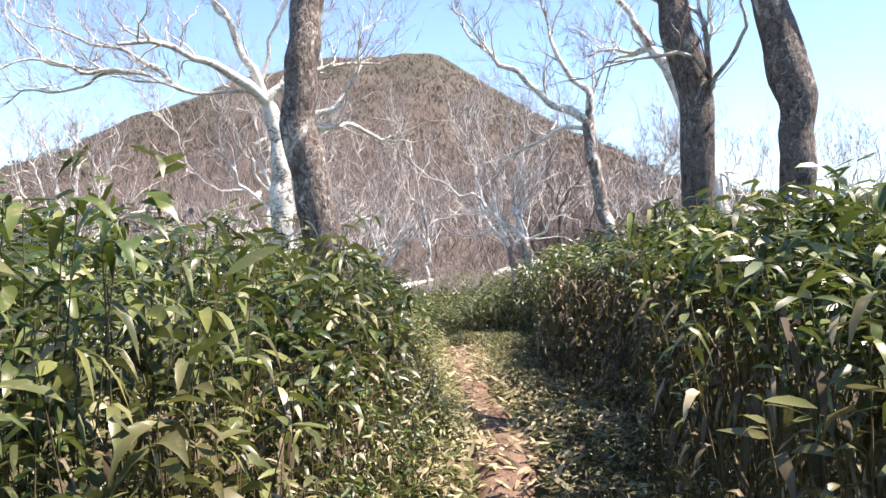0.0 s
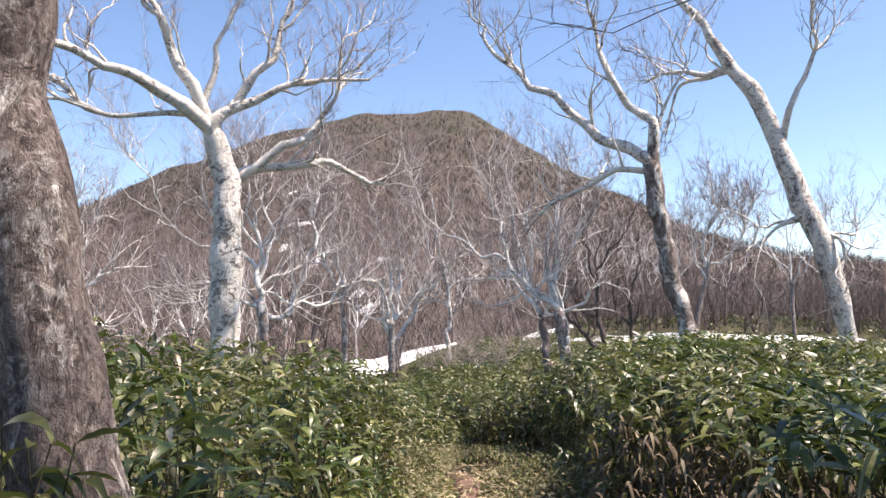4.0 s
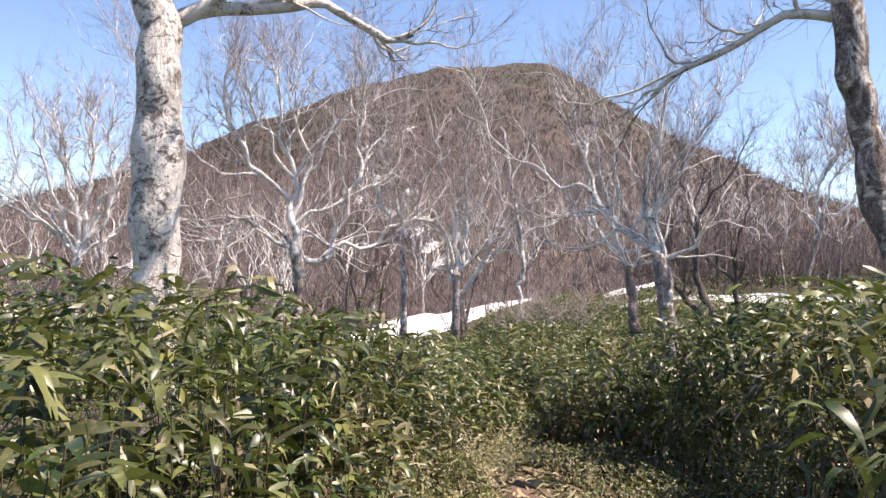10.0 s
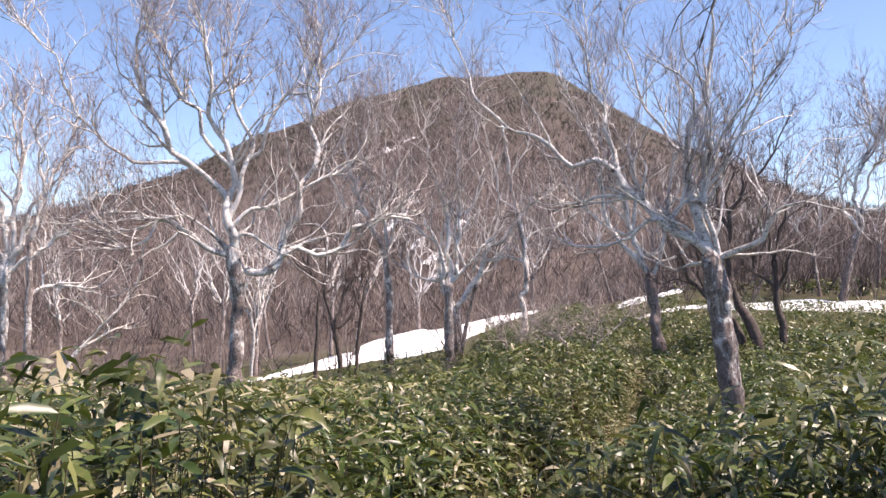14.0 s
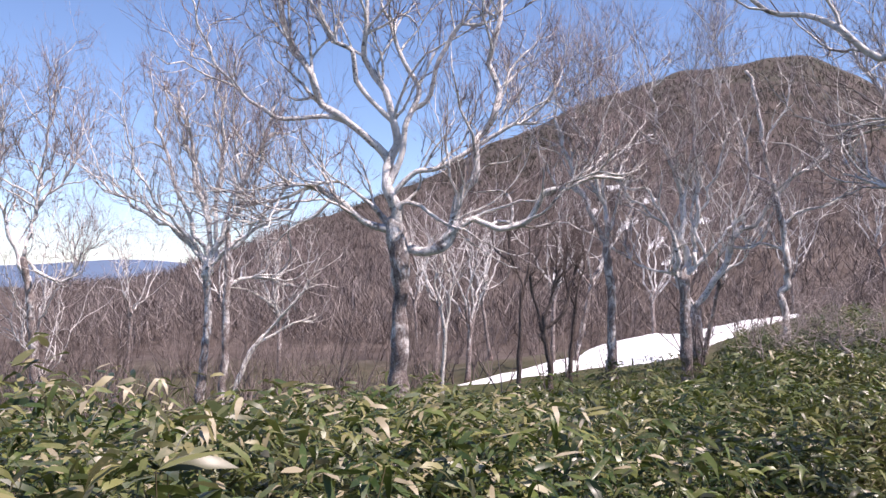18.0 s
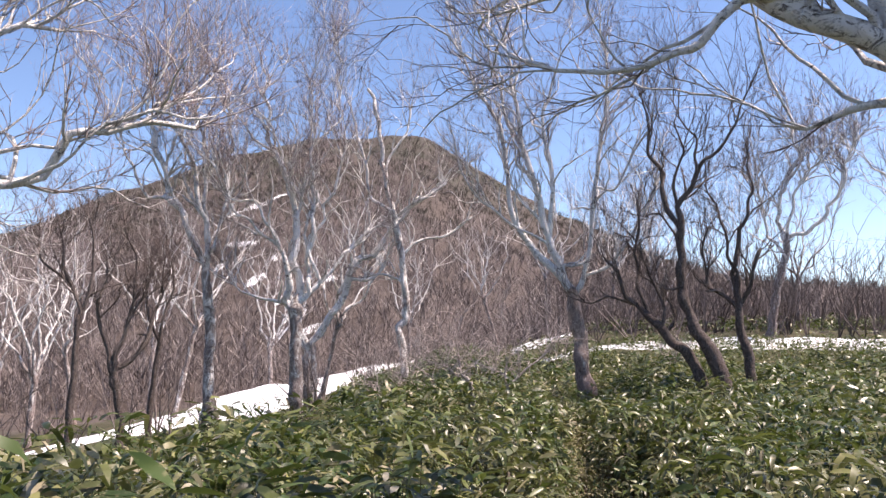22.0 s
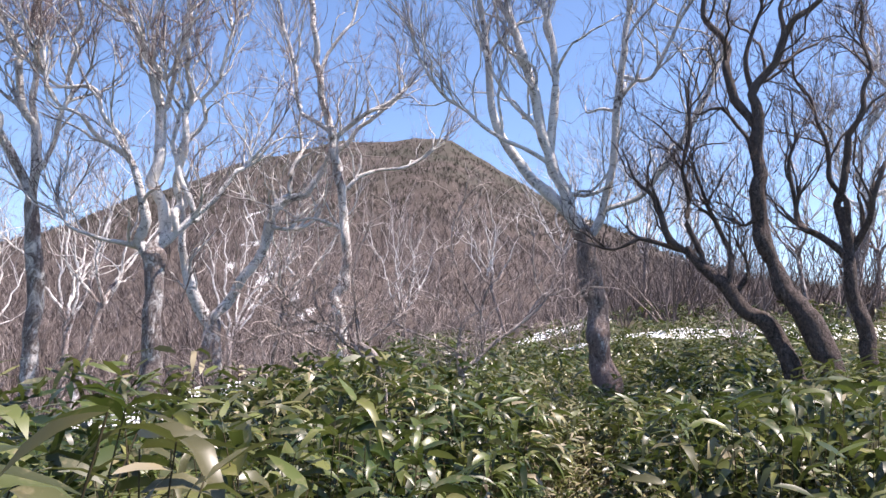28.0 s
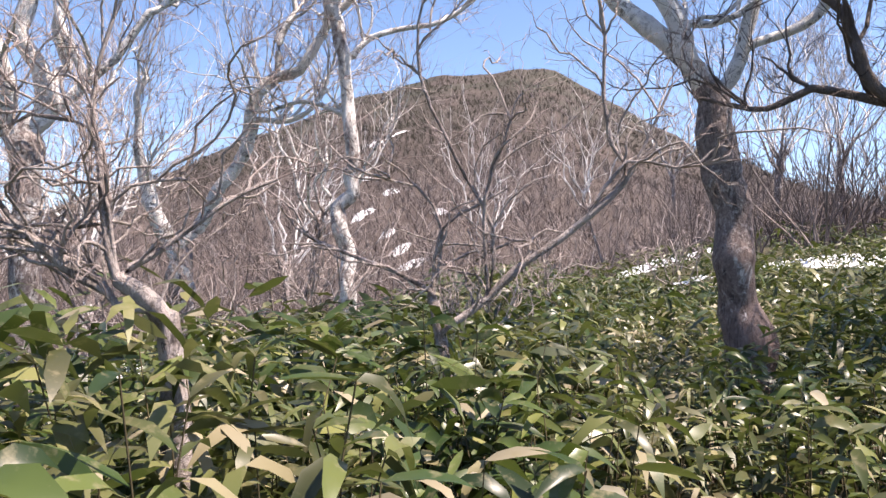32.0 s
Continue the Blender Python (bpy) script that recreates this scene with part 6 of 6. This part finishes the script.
def thicket(name, seed, count, region, per, scale, material, label, culms=True, keep=None, soft=0.0, span=(0.62, 1.12), hang=False):
    """A stand of bamboo grass: culms with a tuft of drooping leaves each. hang: leaves all down the culm."""
    rng = np.random.default_rng(seed)
    x0, x1, y0, y1 = region
    y = rng.uniform(y0, y1, count)
    d = rng.uniform(x0, x1, count)
    x = path_x(y) + d
    ok = keep(x, y, d, rng) if keep else np.ones(count, bool)
    if soft:
        rim = np.minimum(np.minimum(d - x0, x1 - d), np.minimum(y - y0, y1 - y)) + soft * 0.35 * waves(x, y, 0.7)
        ok &= rim > soft * rng.uniform(0, 1, count)
    x, y = x[ok], y[ok]
    n = len(x)
    h = cover(x, y) * rng.uniform(*span, n)
    right = (x - path_x(y) > 0) & (y < 14)
    h = np.where(right, cover(x, y) * rng.uniform(0.92, 1.07, n), h)
    z = land(x, y)
    # the bank's brow keeps one level
    brow = np.interp(y, PY, PZ) + 1.34 + 0.45 * (1 - sstep(2.4, 4.6, y)) + 0.2 * sstep(7.5, 9.5, y) + 0.05 * waves(x, y, 2.1) + rng.uniform(-0.08, 0.05, n)
    h = np.where(right, np.minimum(h, np.maximum(brow - z, 0.15)), h)
    lean = rng.normal(0, 0.14, (n, 2))
    # each tuft: leaves up the top half of the culm
    k = per
    s = rng.uniform(0.0, 1.0, (n, k)) ** 0.7
    s = np.where(np.arange(k)[None] < 2, 1.0, 0.56 + 0.43 * s)
    wall = ((x - path_x(y)) > 0) & (y < 14)
    s = np.where(wall[:, None], 1 - (1 - s) * (0.6 - 0.44 * sstep(4.0, 5.0, y) + 0.35 * sstep(8.3, 9.5, y))[:, None], s)
    if hang:
        s = rng.uniform(0.08, 0.86, (n, k))
    hh = h[:, None] * s
    bx = x[:, None] + lean[:, :1] * hh
    by = y[:, None] + lean[:, 1:] * hh
    bz = z[:, None] + hh
    a = rng.uniform(0, 2 * math.pi, (n, k))
    way = np.stack([np.cos(a), np.sin(a), np.zeros_like(a)], -1).reshape(-1, 3)
    m = n * k
    fit = np.clip(h / 0.8, 0.45, 1.0).repeat(k)
    fit = fit * np.where(wall, 0.72, 1.0).repeat(k)
    length = rng.uniform(0.12, 0.215, m) * scale * fit * (0.84 + 0.16 * sstep(12, 18, y)).repeat(k)
    width = length * rng.uniform(0.17, 0.27, m)
    droop = rng.uniform(0.1, 1.0, m) ** 1.2 * 1.05 + 0.5 * hang
    at = np.stack([bx, by, bz], -1).reshape(-1, 3)
    v, f = leaves(m, rng, at, way, length, width, droop, culms)
    ob = from_arrays(name, v, f, material, True)
    tagged(ob, label, "bamboo grass", kind="stuff")
    if culms:
        # dead leaves hanging lower on the culms
        k2 = 8
        s = rng.uniform(0.1, 0.72, (n, k2))
        s = np.where(right[:, None], 0.1 + (s - 0.1) * 1.3, s)
        hh = h[:, None] * s
        a = rng.uniform(0, 2 * math.pi, n * k2)
        ln = rng.uniform(0.08, 0.16, n * k2) * (1 + 0.1 * right).repeat(k2) * np.clip(h / 0.8, 0.45, 1.0).repeat(k2)
        pt = np.stack([x[:, None] + lean[:, :1] * hh, y[:, None] + lean[:, 1:] * hh, z[:, None] + hh], -1).reshape(-1, 3)
        v, f = leaves(n * k2, rng, pt, np.stack([np.cos(a), np.sin(a), 0 * a], -1), ln, ln * rng.uniform(0.12, 0.24, n * k2), rng.uniform(0.8, 1.7, n * k2))
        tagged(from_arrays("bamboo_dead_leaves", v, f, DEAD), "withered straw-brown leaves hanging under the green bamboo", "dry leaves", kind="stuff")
        b = np.stack([x, y, z - 0.03], -1)
        t = np.stack([x + lean[:, 0] * h, y + lean[:, 1] * h, z + h], -1)
        w = 0.0035
        ring = np.array([[1, 0, 0], [-0.5, 0.87, 0], [-0.5, -0.87, 0]]) * w
        v = np.concatenate([b[:, None] + ring, t[:, None] + ring * 0.6], 1).reshape(-1, 3)
        i = np.arange(n)[:, None] * 6
        f = np.concatenate([i + np.array([[0, 1, 4, 3]]), i + np.array([[1, 2, 5, 4]]), i + np.array([[2, 0, 3, 5]])])
        c = from_arrays(name.replace("leaves", "culms"), v, f, CULM)
        tagged(c, "thin straw-brown stems of the bamboo grass", "bamboo stems", kind="stuff")


def clear_of_snow(x, y):
    c, s = math.cos(radians(60)), math.sin(radians(60))
    u, w = (x + 5.8) * c + (y - 44.6) * s, -(x + 5.8) * s + (y - 44.6) * c
    return ((u / 9.1) ** 2 + (w / 3.2) ** 2 > 1) & (((x - 11.4) / 7.0) ** 2 + ((y - 41.3) / 1.15) ** 2 > 1) & (((x - 4.4) / 2.6) ** 2 + ((y - 46.5) / 2.2) ** 2 > 1)


def build_bamboo():
    # close to the trail
    thicket("bamboo_leaves_near", 31, 9800, (-1.35, 1.35, -2.5, 32), 7, 1.04, LEAF, "dense green dwarf bamboo with drooping glossy leaves",
            keep=lambda x, y, d, r: (np.abs(d) > 0.36 - 0.24 * sstep(23, 26, y)) & ((d < 0.5) | (y > 8.3) | (y < 4.6) | (d > r.uniform(1.05, 1.35, len(d)))))
    thicket("bamboo_leaves_side", 38, 10400, (-2.9, 2.9, -2.5, 33), 8, 1.02, LEAF, "dense green dwarf bamboo behind the trail edge", False,
            keep=lambda x, y, d, r: np.abs(d) > 1.33)
    # the closed top of the bank, and leaves down to the ground in front of the thicket
    thicket("bamboo_leaves_bank", 41, 4600, (0.85, 2.7, 0.5, 14), 8, 1.0, LEAF, "dense canopy of dwarf bamboo on top of the bank", False,
            keep=lambda x, y, d, r: (d > r.uniform(0.95, 1.15, len(d))) | (y < 4.6) | (y > 8.3))
    thicket("bamboo_leaves_inner", 45, 1150, (1.15, 2.7, 8.4, 15.5), 9, 1.1, LEAF_DRYING, "half-withered leafy inside of the bamboo thicket on the bank", False, hang=True)
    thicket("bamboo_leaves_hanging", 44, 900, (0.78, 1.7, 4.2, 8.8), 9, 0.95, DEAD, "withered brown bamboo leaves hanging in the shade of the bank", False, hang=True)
    thicket("bamboo_leaves_skirt", 42, 4600, (-1.7, -0.3, -1.5, 27), 6, 0.72, LEAF, "short leafy bamboo shoots at the foot of the thicket", False, span=(0.25, 0.72))
    # low growth on the edges of the trail
    thicket("bamboo_leaves_trail", 32, 21000, (-0.8, 1.45, -1, 35), 5, 0.68, LEAF_LOW, "low green and straw bamboo shoots edging the trail", False,
            keep=lambda x, y, d, r: (np.abs(d) > 0.10 + 0.16 * r.uniform(0, 1, len(d)) - 0.16 * (y > 13)) & (cover(x, y) < 0.5 + 0.16 * (y > 27)))
    thicket("bamboo_leaves_middle", 33, 20500, (-9.5, 9.5, -9, 37), 6, 1.12, LEAF, "dense dwarf bamboo thicket away from the trail", False, soft=2.0,
            keep=lambda x, y, d, r: ((np.abs(d) > 2.7) | ((y < -2.3) & (np.abs(d) > 0.4))) & clear_of_snow(x, y) & ((d > -4) | (y < 33)))
    thicket("bamboo_leaves_far", 34, 15500, (-24, 27, -16, 50), 6, 1.6, LEAF, "dwarf bamboo spreading over the slope", False, soft=5.0,
            keep=lambda x, y, d, r: ((d > 7.2) | ((d < -7.2) & (y < 29)) | ((y < -7) & (np.abs(d) > 0.4)) | ((y > 32) & (d > -3.4))) & ((y < 40.0) | (x > 9.5 + (y - 36) * 0.3)) & clear_of_snow(x, y))
    thicket("bamboo_leaves_hollow", 37, 8800, (-4.5, 12, 31.5, 47), 6, 1.25, LEAF, "bamboo grass filling the hollow below the trees", False,
            keep=lambda x, y, d, r: clear_of_snow(x, y) & (y < 42.5 - 0.3 * d))
    thicket("bamboo_leaves_slope", 35, 5200, (2, 44, 36, 74), 6, 2.4, LEAF, "dark green bamboo covering the rising slope", False,
            keep=lambda x, y, d, r: (x > 3.5 + (y - 40) * 0.3) & clear_of_snow(x, y) & (y > 39))
    thicket("bamboo_leaves_withered", 39, 620, (-3.2, 0.4, 27.2, 31.5), 7, 0.95, LEAF_DRYING, "withered tan bamboo leaves around the bare shrubs", False, soft=0.6)
    thicket("bamboo_leaves_drying", 43, 3300, (-7.5, -0.3, 12, 23), 6, 0.9, LEAF_DRYING, "half-withered tan and green bamboo on the open slope", False, soft=1.2, span=(0.82, 1.16),
            keep=lambda x, y, d, r: np.abs(d) > 0.5)
    # fallen dry leaves
    rng = np.random.default_rng(36)
    n = 11000
    y = rng.uniform(-1, 33, n)
    x = path_x(y) + rng.normal(0, 0.42, n) + rng.uniform(0, 0.8, n) * ((y > 4.5) & (y < 14))
    a = rng.uniform(0, 2 * math.pi, n)
    length = rng.uniform(0.06, 0.17, n)
    v, f = leaves(n, rng, np.stack([x, y, land(x, y) + 0.03 + rng.uniform(0.005, 0.04, n)], -1), np.stack([np.cos(a), np.sin(a), 0 * a], -1), length, length * 0.2, rng.uniform(0, 0.4, n))
    tagged(from_arrays("leaf_litter", v, f, LITTER), "dry straw-coloured bamboo leaves strewn on the trail", "leaf litter", kind="stuff")


build_bamboo()


def sasa_plant(rng, height, count):
    """One bamboo grass plant: a jointed culm and big single leaves."""
    ob = new("bamboo_plant")
    lean = rng.normal(0, 0.10, 2)
    q = np.linspace(0, 1, 7)
    pts = np.stack([lean[0] * q ** 1.5 * height, lean[1] * q ** 1.5 * height, q * height], -1)
    tube = Tubes()
    tube.add(pts, np.linspace(0.0048, 0.0022, 7), 5)
    c = tube.build("culm", CULM)
    c.parent = ob
    for i in range(count):
        s = 1.0 if i < 3 else rng.uniform(0.6, 0.98)
        p = np.array([lean[0] * s ** 1.5 * height, lean[1] * s ** 1.5 * height, s * height])
        a = i * 2.4 + rng.uniform(-0.4, 0.4)
        ln, dr, rs = rng.uniform(0.12, 0.18), rng.uniform(0.45, 1.3), rng.uniform(0.1, 0.8)
        wd = ln * rng.uniform(0.17, 0.24)
        bm = bmesh.new()
        rows = []
        for t, hw in ((0, 0.06), (0.12, 0.55), (0.3, 0.98), (0.5, 1.0), (0.7, 0.74), (0.86, 0.4), (1.0, 0.02)):
            run = ln * t * (1 - 0.25 * dr * t)
            z = rs * ln * t - dr * ln * t ** 2
            m = p + np.array([math.cos(a) * run, math.sin(a) * run, z])
            o = np.array([-math.sin(a), math.cos(a), 0.0]) * wd * hw * 0.5
            up = np.array([0, 0, wd * hw * 0.16])
            rows.append([bm.verts.new(m - o + up), bm.verts.new(m), bm.verts.new(m + o + up)])
        for r0, r1 in zip(rows, rows[1:]):
            bm.faces.new((r0[0], r1[0], r1[1], r0[1]))
            bm.faces.new((r0[1], r1[1], r1[2], r0[2]))
        me = bpy.data.meshes.new("leaf")
        bm.to_mesh(me)
        bm.free()
        for f in me.polygons:
            f.use_smooth = True
        me.materials.append(BLADE)
        leaf = new("leaf", me)
        leaf.parent = ob
    return tagged(ob, "single dwarf bamboo plant with broad drooping green leaves", "bamboo plant", "bamboo plants along the trail")


def build_plants():
    rng = np.random.default_rng(77)
    kinds = [sasa_plant(rng, h, n) for h, n in ((1.0, 11), (1.15, 12), (0.9, 10), (1.08, 13))]
    spots = []
    for i in range(92):
        y = 1.6 + i * 0.315 + rng.uniform(-0.15, 0.15)
        side = -1 if i % 2 else 1
        d = side * (rng.uniform(2.1, 2.7) if side > 0 and y < 13 else rng.uniform(1.0, 1.8))
        spots.append((float(path_x(y)) + d, y))
    for i, (x, y) in enumerate(spots):
        src = kinds[i % 4]
        tall = float(cover(np.array([x]), np.array([y]))[0]) * rng.uniform(0.98, 1.16)
        m = pose(x, y, float(land(x, y)), 0, 0, rng.uniform(0, 360))
        if i < 4:
            src.matrix_basis = m @ Matrix.Scale(1.0, 4)
            src.location.z += tall - (1.0, 1.15, 0.9, 1.08)[i % 4]
        else:
            ob = copy_thing(src, m)
            ob.location.z += min(tall - (1.0, 1.15, 0.9, 1.08)[i % 4], 0.0)


build_plants()
